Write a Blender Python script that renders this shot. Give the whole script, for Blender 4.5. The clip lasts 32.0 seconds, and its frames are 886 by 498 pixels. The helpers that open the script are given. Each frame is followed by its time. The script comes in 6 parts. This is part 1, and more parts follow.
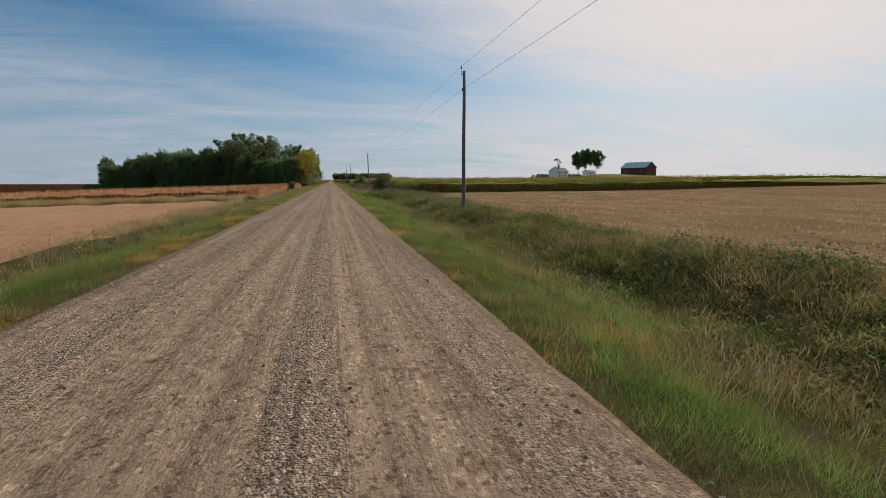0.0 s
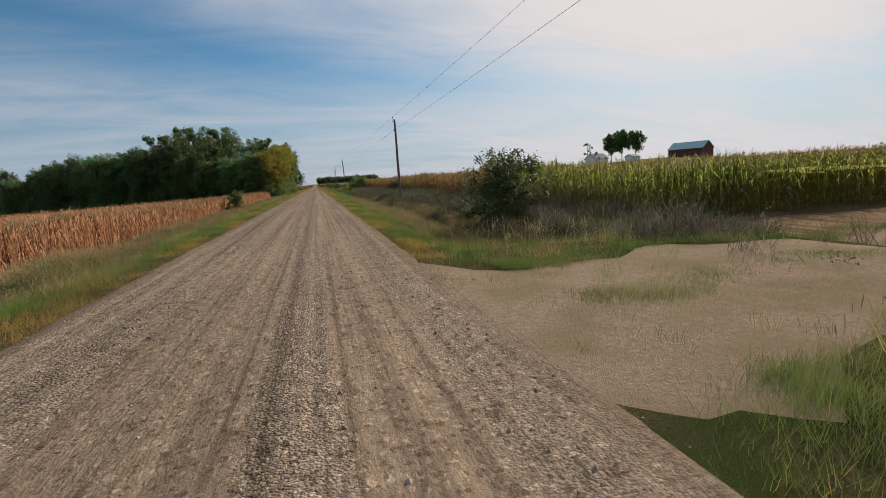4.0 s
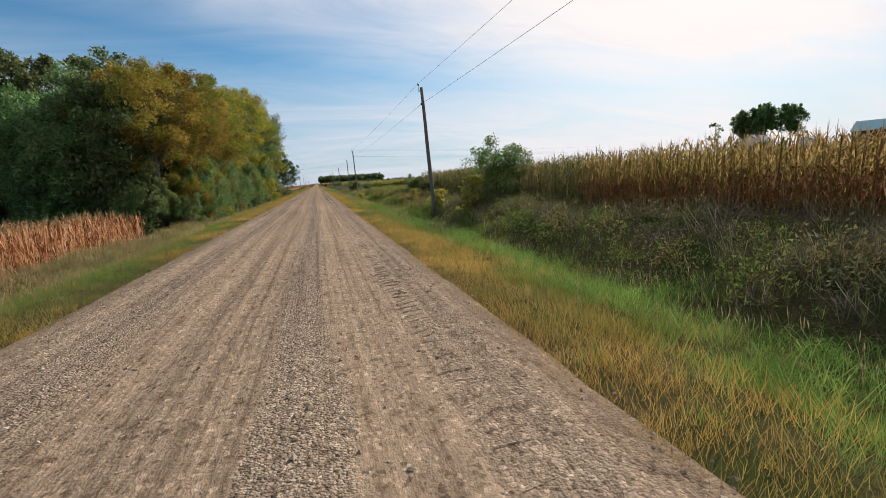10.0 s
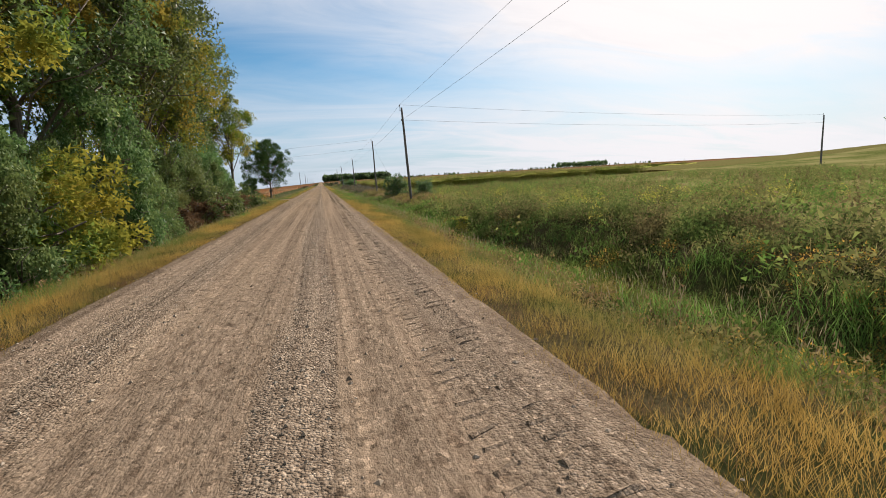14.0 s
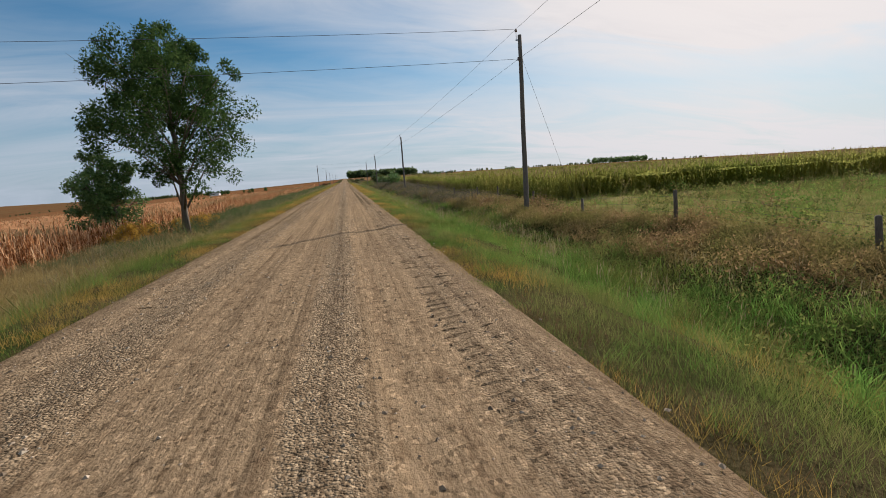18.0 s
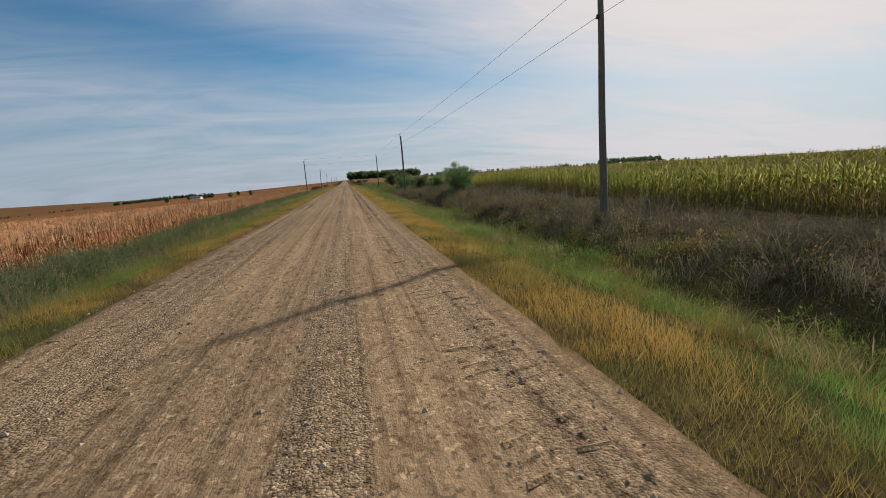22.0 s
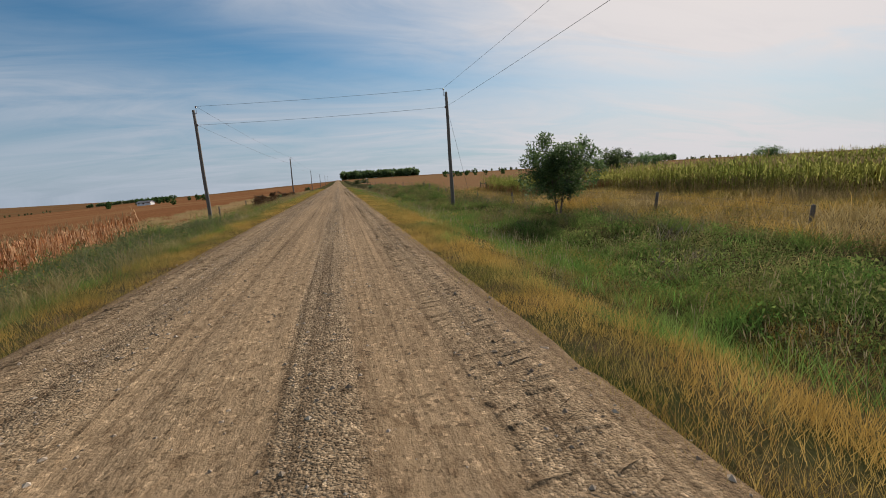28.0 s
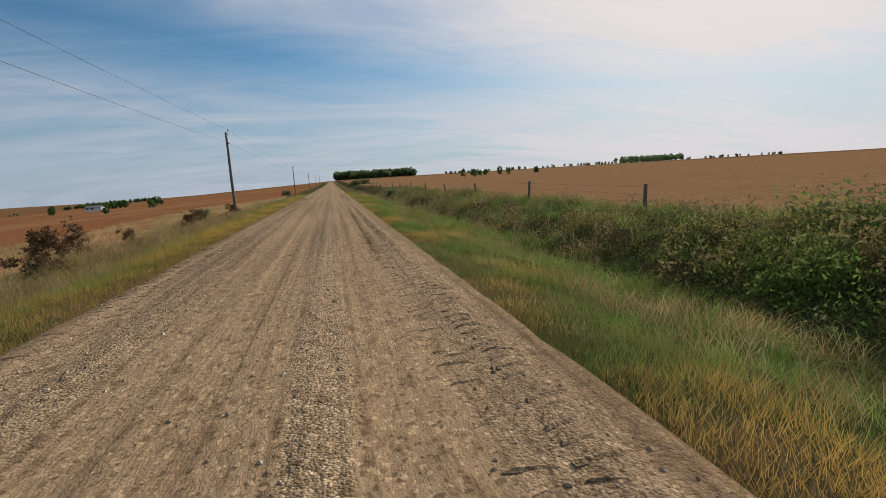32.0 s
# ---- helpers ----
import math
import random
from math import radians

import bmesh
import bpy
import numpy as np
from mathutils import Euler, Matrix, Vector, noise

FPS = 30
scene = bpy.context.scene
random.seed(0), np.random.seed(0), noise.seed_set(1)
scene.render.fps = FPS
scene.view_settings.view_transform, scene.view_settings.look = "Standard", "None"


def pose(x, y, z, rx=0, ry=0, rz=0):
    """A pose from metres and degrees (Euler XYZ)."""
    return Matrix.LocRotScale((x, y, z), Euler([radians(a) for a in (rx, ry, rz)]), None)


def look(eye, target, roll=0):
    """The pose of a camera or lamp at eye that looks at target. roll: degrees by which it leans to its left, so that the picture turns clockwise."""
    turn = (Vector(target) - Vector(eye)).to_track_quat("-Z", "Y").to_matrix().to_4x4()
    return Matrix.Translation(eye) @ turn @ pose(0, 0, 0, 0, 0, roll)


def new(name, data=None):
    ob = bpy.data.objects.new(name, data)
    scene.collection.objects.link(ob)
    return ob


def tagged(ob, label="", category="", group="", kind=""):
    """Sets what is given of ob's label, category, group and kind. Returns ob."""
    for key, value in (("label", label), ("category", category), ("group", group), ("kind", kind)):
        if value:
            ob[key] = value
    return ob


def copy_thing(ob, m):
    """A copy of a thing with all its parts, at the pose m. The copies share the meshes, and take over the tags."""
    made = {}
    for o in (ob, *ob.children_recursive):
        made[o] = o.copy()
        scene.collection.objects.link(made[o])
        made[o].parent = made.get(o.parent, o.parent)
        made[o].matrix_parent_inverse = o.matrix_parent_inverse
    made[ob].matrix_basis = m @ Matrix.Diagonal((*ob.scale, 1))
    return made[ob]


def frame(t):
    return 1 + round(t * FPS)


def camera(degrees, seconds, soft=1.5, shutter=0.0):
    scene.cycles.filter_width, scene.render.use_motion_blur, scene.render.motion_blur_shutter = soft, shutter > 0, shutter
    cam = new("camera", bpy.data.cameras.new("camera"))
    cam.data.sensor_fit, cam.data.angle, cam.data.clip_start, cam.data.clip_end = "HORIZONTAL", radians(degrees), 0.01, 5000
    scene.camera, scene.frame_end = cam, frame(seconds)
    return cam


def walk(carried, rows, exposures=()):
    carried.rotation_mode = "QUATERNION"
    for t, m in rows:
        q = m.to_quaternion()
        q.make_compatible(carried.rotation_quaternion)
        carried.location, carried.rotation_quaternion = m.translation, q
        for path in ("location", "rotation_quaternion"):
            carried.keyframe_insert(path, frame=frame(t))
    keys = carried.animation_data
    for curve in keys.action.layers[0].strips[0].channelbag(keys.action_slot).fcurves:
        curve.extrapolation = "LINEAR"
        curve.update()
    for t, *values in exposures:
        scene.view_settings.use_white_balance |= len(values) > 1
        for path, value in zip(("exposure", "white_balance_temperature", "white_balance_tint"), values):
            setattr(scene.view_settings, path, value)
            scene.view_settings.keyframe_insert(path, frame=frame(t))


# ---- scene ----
cam = camera(88.0, 32.0, soft=0.9)
PATH = [
    (0, (0.95, 0.000, 1.70), (5.581, 19.232, -1.248), 0.00),
    (0.5, (0.95, 8.045, 1.70), (5.482, 27.303, -1.233), 0.10),
    (1, (0.95, 16.096, 1.70), (5.384, 35.381, -1.208), 0.20),
    (1.5, (0.95, 24.154, 1.70), (5.617, 43.384, -1.199), 0.30),
    (2, (0.95, 32.217, 1.70), (5.776, 51.391, -1.31), -1.00),
    (2.5, (0.95, 40.287, 1.70), (5.857, 59.432, -1.363), -2.20),
    (3, (0.95, 48.363, 1.70), (5.971, 67.478, -1.367), -2.80),
    (3.5, (0.95, 56.445, 1.70), (6.095, 75.529, -1.356), -3.20),
    (5.5, (0.95, 88.789, 1.70), (5.701, 107.982, -1.308), -3.20),
    (6, (0.95, 96.865, 1.70), (5.65, 116.071, -1.305), -3.20),
    (7, (0.95, 113.005, 1.70), (5.835, 132.162, -1.324), -3.20),
    (8, (0.95, 129.127, 1.70), (6.018, 148.233, -1.344), -3.20),
    (9, (0.95, 145.235, 1.70), (6.2, 164.289, -1.363), -3.20),
    (10, (0.95, 161.333, 1.70), (5.983, 180.444, -1.373), -3.20),
    (11, (0.95, 177.420, 1.70), (5.765, 196.585, -1.384), -3.20),
    (12, (0.95, 193.496, 1.70), (5.788, 212.663, -1.337), -3.20),
    (13, (0.95, 209.528, 1.70), (5.811, 228.697, -1.291), -3.20),
    (14, (0.95, 225.485, 1.70), (5.816, 244.633, -1.411), -3.20),
    (15, (0.95, 241.367, 1.70), (5.821, 260.494, -1.53), -3.20),
    (15.5, (0.95, 249.279, 1.70), (4.937, 268.614, -1.501), -3.20),
    (17.5, (0.95, 280.669, 1.70), (4.945, 299.999, -1.526), -3.20),
    (18, (0.95, 288.432, 1.70), (4.85, 307.784, -1.504), -3.20),
    (19, (0.95, 303.854, 1.70), (4.659, 323.251, -1.461), -3.20),
    (20, (0.95, 319.138, 1.70), (4.78, 338.51, -1.468), -3.20),
    (21, (0.95, 334.342, 1.70), (4.901, 353.689, -1.475), -3.20),
    (22, (0.95, 349.527, 1.70), (4.85, 368.89, -1.437), -3.20),
    (23, (0.95, 364.691, 1.70), (4.799, 384.071, -1.398), -3.20),
    (24, (0.95, 379.836, 1.70), (4.832, 399.204, -1.428), -3.20),
    (25, (0.95, 394.965, 1.70), (4.865, 414.322, -1.459), -3.20),
    (25.5, (0.95, 402.525, 1.70), (4.881, 421.876, -1.474), -3.20),
    (27.5, (0.95, 432.739, 1.70), (5.078, 452.054, -1.448), -3.20),
    (28, (0.95, 440.286, 1.70), (5.127, 459.591, -1.441), -3.20),
    (29, (0.95, 455.062, 1.70), (4.985, 474.406, -1.385), -3.20),
    (30, (0.95, 469.210, 1.70), (4.842, 488.592, -1.329), -3.20),
    (31, (0.95, 482.730, 1.70), (5.122, 502.046, -1.381), -3.20),
    (32, (0.95, 495.621, 1.70), (5.398, 514.867, -1.433), -3.20),
]
walk(cam, [(t, look(eye, target, roll)) for t, eye, target, roll in PATH], [(t, stops, 6200, 12) for t, stops in ((0.0, 0.05), (3.5, 0.08), (8.0, 0.42), (15.5, 0.54), (17.5, 0.32), (20.0, 0.13), (25.5, 0.08), (32.0, 0.13))])

# ---- light ----
SUN_EL, SUN_AZ = radians(28), radians(46)
SUN_DIR = Vector((math.sin(SUN_AZ) * math.cos(SUN_EL), math.cos(SUN_AZ) * math.cos(SUN_EL), math.sin(SUN_EL)))
sun = new("sun", bpy.data.lights.new("sun", "SUN"))
sun.data.energy, sun.data.angle, sun.data.color = 5.0, radians(1.0), (1.0, 0.905, 0.78)
sun.matrix_world = look(SUN_DIR * 200, (0, 0, 0))

world = bpy.data.worlds.new("sky")
scene.world = world
world.use_nodes = True
wt = world.node_tree
wt.nodes.clear()


def wn(kind, **values):
    n = wt.nodes.new(kind)
    for k, v in values.items():
        n.inputs[k].default_value = v
    return n


def wl(a, b):
    wt.links.new(a, b)


def wmath(op, a, b=None):
    n = wt.nodes.new("ShaderNodeMath")
    n.operation = op
    for i, v in enumerate((a, b)):
        if v is None:
            continue
        if isinstance(v, (int, float)):
            n.inputs[i].default_value = v
        else:
            wl(v, n.inputs[i])
    return n.outputs[0]


def wramp(source, stops):
    n = wt.nodes.new("ShaderNodeValToRGB")
    e = n.color_ramp.elements
    while len(e) < len(stops):
        e.new(0.5)
    for el, (p, c) in zip(e, stops):
        el.position, el.color = p, (c, c, c, 1)
    wl(source, n.inputs[0])
    return n.outputs[0]


def wmix(fac, a, b, kind="MIX"):
    n = wt.nodes.new("ShaderNodeMix")
    n.data_type, n.blend_type = "RGBA", kind
    for v, s in ((fac, n.inputs[0]), (a, n.inputs[6]), (b, n.inputs[7])):
        if isinstance(v, (int, float)):
            s.default_value = v
        elif isinstance(v, tuple):
            s.default_value = v
        else:
            wl(v, s)
    return n.outputs[2]


sky = wt.nodes.new("ShaderNodeTexSky")
sky.sky_type, sky.sun_disc = "NISHITA", False
sky.sun_elevation, sky.sun_rotation = SUN_EL, SUN_AZ
sky.air_density, sky.dust_density, sky.ozone_density = 1.0, 0.6, 2.5
coord = wt.nodes.new("ShaderNodeTexCoord")
sep = wt.nodes.new("ShaderNodeSeparateXYZ")
wl(coord.outputs["Generated"], sep.inputs[0])
# thin cirrus in a layer high above: the direction is cut with a level plane
lift = wmath("ADD", wmath("MAXIMUM", sep.outputs[2], 0.0), 0.2)
comb = wt.nodes.new("ShaderNodeCombineXYZ")
wl(wmath("DIVIDE", sep.outputs[0], lift), comb.inputs[0])
wl(wmath("DIVIDE", sep.outputs[1], lift), comb.inputs[1])
streak = wt.nodes.new("ShaderNodeMapping")
streak.inputs["Rotation"].default_value = (0, 0, radians(24))
streak.inputs["Scale"].default_value = (0.42, 1.25, 1)
wl(comb.outputs[0], streak.inputs[0])
n1 = wn("ShaderNodeTexNoise", Scale=1.9, Detail=10.0, Roughness=0.6, Distortion=1.2)
wl(streak.outputs[0], n1.inputs["Vector"])
n2 = wn("ShaderNodeTexNoise", Scale=0.45, Detail=5.0, Roughness=0.5, Distortion=0.6)
wl(streak.outputs[0], n2.inputs["Vector"])
wisp = wramp(n1.outputs[0], [(0.34, 0.0), (0.66, 1.0)])
drift = wramp(n2.outputs[0], [(0.34, 0.0), (0.64, 1.0)])
# a clear lane between the low veil and the high wisps, sinking towards the sun's side
mid = wmath("SUBTRACT", wmath("ADD", sep.outputs[2], wmath("MULTIPLY", sep.outputs[0], 0.12)), 0.225)
mid = wmath("ADD", mid, wmath("MULTIPLY", wmath("SUBTRACT", n2.outputs[0], 0.5), 0.16))
clear = wramp(wmath("ABSOLUTE", mid), [(0.0, 1.0), (0.13, 0.0)])
# haze: thicker towards the horizon and round the sun
vsun = wt.nodes.new("ShaderNodeVectorMath")
vsun.operation = "DOT_PRODUCT"
wl(coord.outputs["Generated"], vsun.inputs[0])
vsun.inputs[1].default_value = SUN_DIR
near = wmath("MAXIMUM", vsun.outputs["Value"], 0.0)
glow = wmath("POWER", near, 6.0)
haze = wramp(sep.outputs[2], [(0.0, 0.8), (0.22, 0.0)])
skycol = wmix(haze, wmix(1.0, sky.outputs[0], (0.25, 0.62, 0.74, 1), "MULTIPLY"), (3.7, 4.2, 4.9, 1))
thin = wmath("ADD", 0.16, wmath("ADD", wmath("MULTIPLY", drift, 0.34), wmath("MULTIPLY", wisp, 0.58)))
thin = wmath("MULTIPLY", thin, wmath("SUBTRACT", 1.0, wmath("MULTIPLY", clear, 0.8)))
cov = wmath("MINIMUM", wmath("ADD", thin, wmath("MULTIPLY", glow, 0.85)), 1.0)
veil = wmix(wmath("POWER", near, 1.6), (4.2, 4.75, 5.35, 1), (6.3, 6.35, 6.5, 1))
n3 = wn("ShaderNodeTexNoise", Scale=2.6, Detail=8.0, Roughness=0.62, Distortion=1.8)
wl(streak.outputs[0], n3.inputs["Vector"])
grey = wmath("MULTIPLY", wramp(n3.outputs[0], [(0.5, 0.0), (0.68, 0.6)]), wramp(sep.outputs[2], [(0.1, 0.0), (0.2, 1.0)]))
veil = wmix(grey, veil, (4.0, 4.5, 5.1, 1))
brightc = wmix(glow, veil, (8.6, 7.8, 7.15, 1))
full = wmix(cov, skycol, brightc)
bg = wn("ShaderNodeBackground", Strength=0.09)
wl(full, bg.inputs[0])
wout = wt.nodes.new("ShaderNodeOutputWorld")
wl(bg.outputs[0], wout.inputs[0])


# ---- materials ----
def material(name, rough=0.8, spec=0.3):
    m = bpy.data.materials.new(name)
    m.use_nodes = True
    b = m.node_tree.nodes["Principled BSDF"]
    b.inputs["Roughness"].default_value = rough
    b.inputs["Specular IOR Level"].default_value = spec
    return m, m.node_tree, b


def ramp(nt, source, stops):
    n = nt.nodes.new("ShaderNodeValToRGB")
    e = n.color_ramp.elements
    while len(e) < len(stops):
        e.new(0.5)
    for el, (p, c) in zip(e, stops):
        el.position, el.color = p, (*c, 1)
    nt.links.new(source, n.inputs[0])
    return n.outputs[0]


def noise_tex(nt, scale, detail=5.0, rough=0.6, stretch=None):
    geo = nt.nodes.new("ShaderNodeNewGeometry")
    n = nt.nodes.new("ShaderNodeTexNoise")
    n.inputs["Scale"].default_value, n.inputs["Detail"].default_value, n.inputs["Roughness"].default_value = scale, detail, rough
    if stretch:
        mp = nt.nodes.new("ShaderNodeMapping")
        mp.inputs["Scale"].default_value = stretch
        nt.links.new(geo.outputs["Position"], mp.inputs[0])
        nt.links.new(mp.outputs[0], n.inputs["Vector"])
    else:
        nt.links.new(geo.outputs["Position"], n.inputs["Vector"])
    return n.outputs[0]


def mixc(nt, fac, a, b, kind="MIX"):
    n = nt.nodes.new("ShaderNodeMix")
    n.data_type, n.blend_type = "RGBA", kind
    for v, s in ((fac, n.inputs[0]), (a, n.inputs[6]), (b, n.inputs[7])):
        if isinstance(v, (int, float)):
            s.default_value = v
        elif isinstance(v, tuple):
            s.default_value = (*v, 1)
        else:
            nt.links.new(v, s)
    return n.outputs[2]


def bump(nt, b, height, strength, distance):
    n = nt.nodes.new("ShaderNodeBump")
    n.inputs["Strength"].default_value, n.inputs["Distance"].default_value = strength, distance
    nt.links.new(height, n.inputs["Height"])
    nt.links.new(n.outputs[0], b.inputs["Normal"])


def leafy(name, stops, patch=None, patch_scale=0.12, translucent=0.45, rough=0.6, up=0.0, each=0.0, clump=1.1, gloss=0.0):
    """Leaf or blade: colour by piece, with patches of another tint, light shining through."""
    m, nt, b = material(name, rough, gloss)
    geo = nt.nodes.new("ShaderNodeNewGeometry")
    pick = geo.outputs["Random Per Island"]
    if clump:
        wide = nt.nodes.new("ShaderNodeMapRange")
        wide.inputs["From Min"].default_value, wide.inputs["From Max"].default_value = 0.32, 0.68
        nt.links.new(noise_tex(nt, clump, 4.0, 0.65), wide.inputs["Value"])
        both = nt.nodes.new("ShaderNodeMix")
        both.inputs[0].default_value = 0.55
        nt.links.new(pick, both.inputs[2])
        nt.links.new(wide.outputs[0], both.inputs[3])
        pick = both.outputs[0]
    col = ramp(nt, pick, stops)
    if patch:
        fac = ramp(nt, noise_tex(nt, patch_scale, 3.0), [(0.42, (0, 0, 0)), (0.6, (1, 1, 1))])
        col = mixc(nt, fac, col, ramp(nt, pick, patch))
    if each:
        info = nt.nodes.new("ShaderNodeObjectInfo")
        hs = nt.nodes.new("ShaderNodeHueSaturation")
        for k, lo, hi in (("Hue", 0.5 - each * 0.07, 0.5 + each * 0.05), ("Value", 1 - each * 0.45, 1 + each * 0.35)):
            mr = nt.nodes.new("ShaderNodeMapRange")
            mr.inputs["To Min"].default_value, mr.inputs["To Max"].default_value = lo, hi
            nt.links.new(info.outputs["Random"], mr.inputs["Value"])
            nt.links.new(mr.outputs[0], hs.inputs[k])
        nt.links.new(col, hs.inputs["Color"])
        col = hs.outputs[0]
    if up:
        nm = nt.nodes.new("ShaderNodeMix")
        nm.data_type = "VECTOR"
        nm.inputs[0].default_value = up
        nt.links.new(geo.outputs["Normal"], nm.inputs[4])
        nm.inputs[5].default_value = (0, 0, 1)
        vn = nt.nodes.new("ShaderNodeVectorMath")
        vn.operation = "NORMALIZE"
        nt.links.new(nm.outputs[1], vn.inputs[0])
        nt.links.new(vn.outputs[0], b.inputs["Normal"])
    nt.links.new(col, b.inputs["Base Color"])
    t = nt.nodes.new("ShaderNodeBsdfTranslucent")
    nt.links.new(col, t.inputs[0])
    mx = nt.nodes.new("ShaderNodeMixShader")
    mx.inputs[0].default_value = translucent
    nt.links.new(b.outputs[0], mx.inputs[1])
    nt.links.new(t.outputs[0], mx.inputs[2])
    nt.links.new(mx.outputs[0], nt.nodes["Material Output"].inputs[0])
    return m


def earthy(name, dark, light, other=None, fine=9.0, coarse=0.25, bump_mm=20, stretch=None):
    m, nt, b = material(name, 1.0, 0.0)
    col = ramp(nt, noise_tex(nt, fine, 8.0, 0.7, stretch), [(0.3, dark), (0.72, light)])
    if other:
        fac = ramp(nt, noise_tex(nt, coarse, 4.0), [(0.45, (0, 0, 0)), (0.62, (1, 1, 1))])
        col = mixc(nt, fac, col, other)
    nt.links.new(col, b.inputs["Base Color"])
    bump(nt, b, noise_tex(nt, fine * 2.5, 6.0, 0.7), 0.8, bump_mm / 1000)
    return m


def gravel_material():
    m, nt, b = material("gravel", 1.0, 0.03)
    geo = nt.nodes.new("ShaderNodeNewGeometry")
    sp = nt.nodes.new("ShaderNodeSeparateXYZ")
    nt.links.new(geo.outputs["Position"], sp.inputs[0])
    v = nt.nodes.new("ShaderNodeTexVoronoi")
    v.inputs["Scale"].default_value = 48.0
    nt.links.new(geo.outputs["Position"], v.inputs["Vector"])
    stone = ramp(nt, v.outputs["Color"], [(0.15, (0.095, 0.071, 0.052)), (0.5, (0.22, 0.17, 0.125)), (0.85, (0.43, 0.345, 0.26))])
    packed = ramp(nt, noise_tex(nt, 7.0, 12.0, 0.8, (1.5, 0.45, 1)), [(0.3, (0.175, 0.124, 0.082)), (0.7, (0.325, 0.242, 0.168))])
    # loose stones lie between and beside the packed wheel tracks
    wob = nt.nodes.new("ShaderNodeMath")
    wob.operation = "MULTIPLY_ADD"
    nt.links.new(noise_tex(nt, 1.0, 6.0, 0.65, (1.2, 0.10, 1)), wob.inputs[0])
    wob.inputs[1].default_value = 0.9
    nt.links.new(sp.outputs[0], wob.inputs[2])
    place = nt.nodes.new("ShaderNodeMapRange")
    place.inputs["From Min"].default_value, place.inputs["From Max"].default_value = -2.85, 3.75
    nt.links.new(wob.outputs[0], place.inputs["Value"])
    w0, w1 = (0.14, 0.14, 0.14), (0.66, 0.66, 0.66)
    fac = ramp(nt, place.outputs[0], [(0.0, (0.3, 0.3, 0.3)), (0.16, (0.4, 0.4, 0.4)), (0.24, w1), (0.33, w0), (0.545, w0), (0.56, w1), (0.635, w1), (0.65, w0), (0.76, w0), (0.84, (0.45, 0.45, 0.45)), (1.0, (0.3, 0.3, 0.3))])
    col = mixc(nt, fac, packed, stone)
    blot = ramp(nt, noise_tex(nt, 0.35, 4.0, 0.6, (1, 0.35, 1)), [(0.35, (0.86, 0.84, 0.82)), (0.65, (1.05, 1.03, 1.0))])
    col = mixc(nt, 1.0, col, blot, "MULTIPLY")
    line = ramp(nt, noise_tex(nt, 1.6, 6.0, 0.7, (3.2, 0.03, 1)), [(0.36, (0.74, 0.72, 0.71)), (0.5, (1.0, 1.0, 1.0)), (0.66, (1.12, 1.11, 1.09))])
    col = mixc(nt, 1.0, col, line, "MULTIPLY")
    fine = ramp(nt, noise_tex(nt, 2.0, 5.0, 0.6, (8.0, 0.025, 1)), [(0.36, (0.76, 0.75, 0.74)), (0.46, (1.0, 1.0, 1.0)), (0.62, (1.08, 1.07, 1.06))])
    col = mixc(nt, 1.0, col, fine, "MULTIPLY")
    # crumbled lumps and shallow scuffs, hand-sized: their shading put into the colour
    lump_shade = ramp(nt, noise_tex(nt, 8.0, 4.0, 0.6, (1.0, 0.55, 1)), [(0.34, (0.58, 0.55, 0.53)), (0.46, (0.98, 0.98, 0.98)), (0.60, (1, 1, 1)), (0.70, (1.22, 1.2, 1.17))])
    col = mixc(nt, 0.8, col, lump_shade, "MULTIPLY")
    # single stones lying on the packed dirt
    v3 = nt.nodes.new("ShaderNodeTexVoronoi")
    v3.inputs["Scale"].default_value = 26.0
    nt.links.new(geo.outputs["Position"], v3.inputs["Vector"])
    odd = ramp(nt, v3.outputs["Color"], [(0.17, (0.6, 0.6, 0.6)), (0.22, (1, 1, 1)), (0.77, (1, 1, 1)), (0.83, (1.5, 1.5, 1.5))])
    col = mixc(nt, 1.0, col, odd, "MULTIPLY")
    # bare crumbled soil where the gravel thins out towards the grass
    away = nt.nodes.new("ShaderNodeMath")
    away.operation = "ABSOLUTE"
    nt.links.new(sp.outputs[0], away.inputs[0])
    rag = nt.nodes.new("ShaderNodeMath")
    rag.operation = "MULTIPLY_ADD"
    nt.links.new(noise_tex(nt, 2.2, 7.0, 0.75, (1, 0.5, 1)), rag.inputs[0])
    rag.inputs[1].default_value = 1.3
    nt.links.new(away.outputs[0], rag.inputs[2])
    soil = nt.nodes.new("ShaderNodeMapRange")
    soil.inputs["From Min"].default_value, soil.inputs["From Max"].default_value = 3.25, 3.75
    soil.inputs["To Max"].default_value = 0.8
    nt.links.new(rag.outputs[0], soil.inputs["Value"])
    dirt = ramp(nt, noise_tex(nt, 18.0, 8.0, 0.75), [(0.3, (0.075, 0.05, 0.032)), (0.7, (0.21, 0.15, 0.10))])
    col = mixc(nt, soil.outputs[0], col, dirt)
    far = nt.nodes.new("ShaderNodeMapRange")
    far.inputs["From Min"].default_value, far.inputs["From Max"].default_value = 240.0, 310.0
    nt.links.new(sp.outputs[1], far.inputs["Value"])
    col = mixc(nt, far.outputs[0], col, mixc(nt, 1.0, col, (1.05, 1.0, 0.85), "MULTIPLY"))
    nt.links.new(col, b.inputs["Base Color"])
    v2 = nt.nodes.new("ShaderNodeTexVoronoi")
    v2.inputs["Scale"].default_value = 30.0
    nt.links.new(geo.outputs["Position"], v2.inputs["Vector"])
    dist = nt.nodes.new("ShaderNodeMath")
    dist.operation = "MULTIPLY"
    nt.links.new(v.outputs["Distance"], dist.inputs[0])
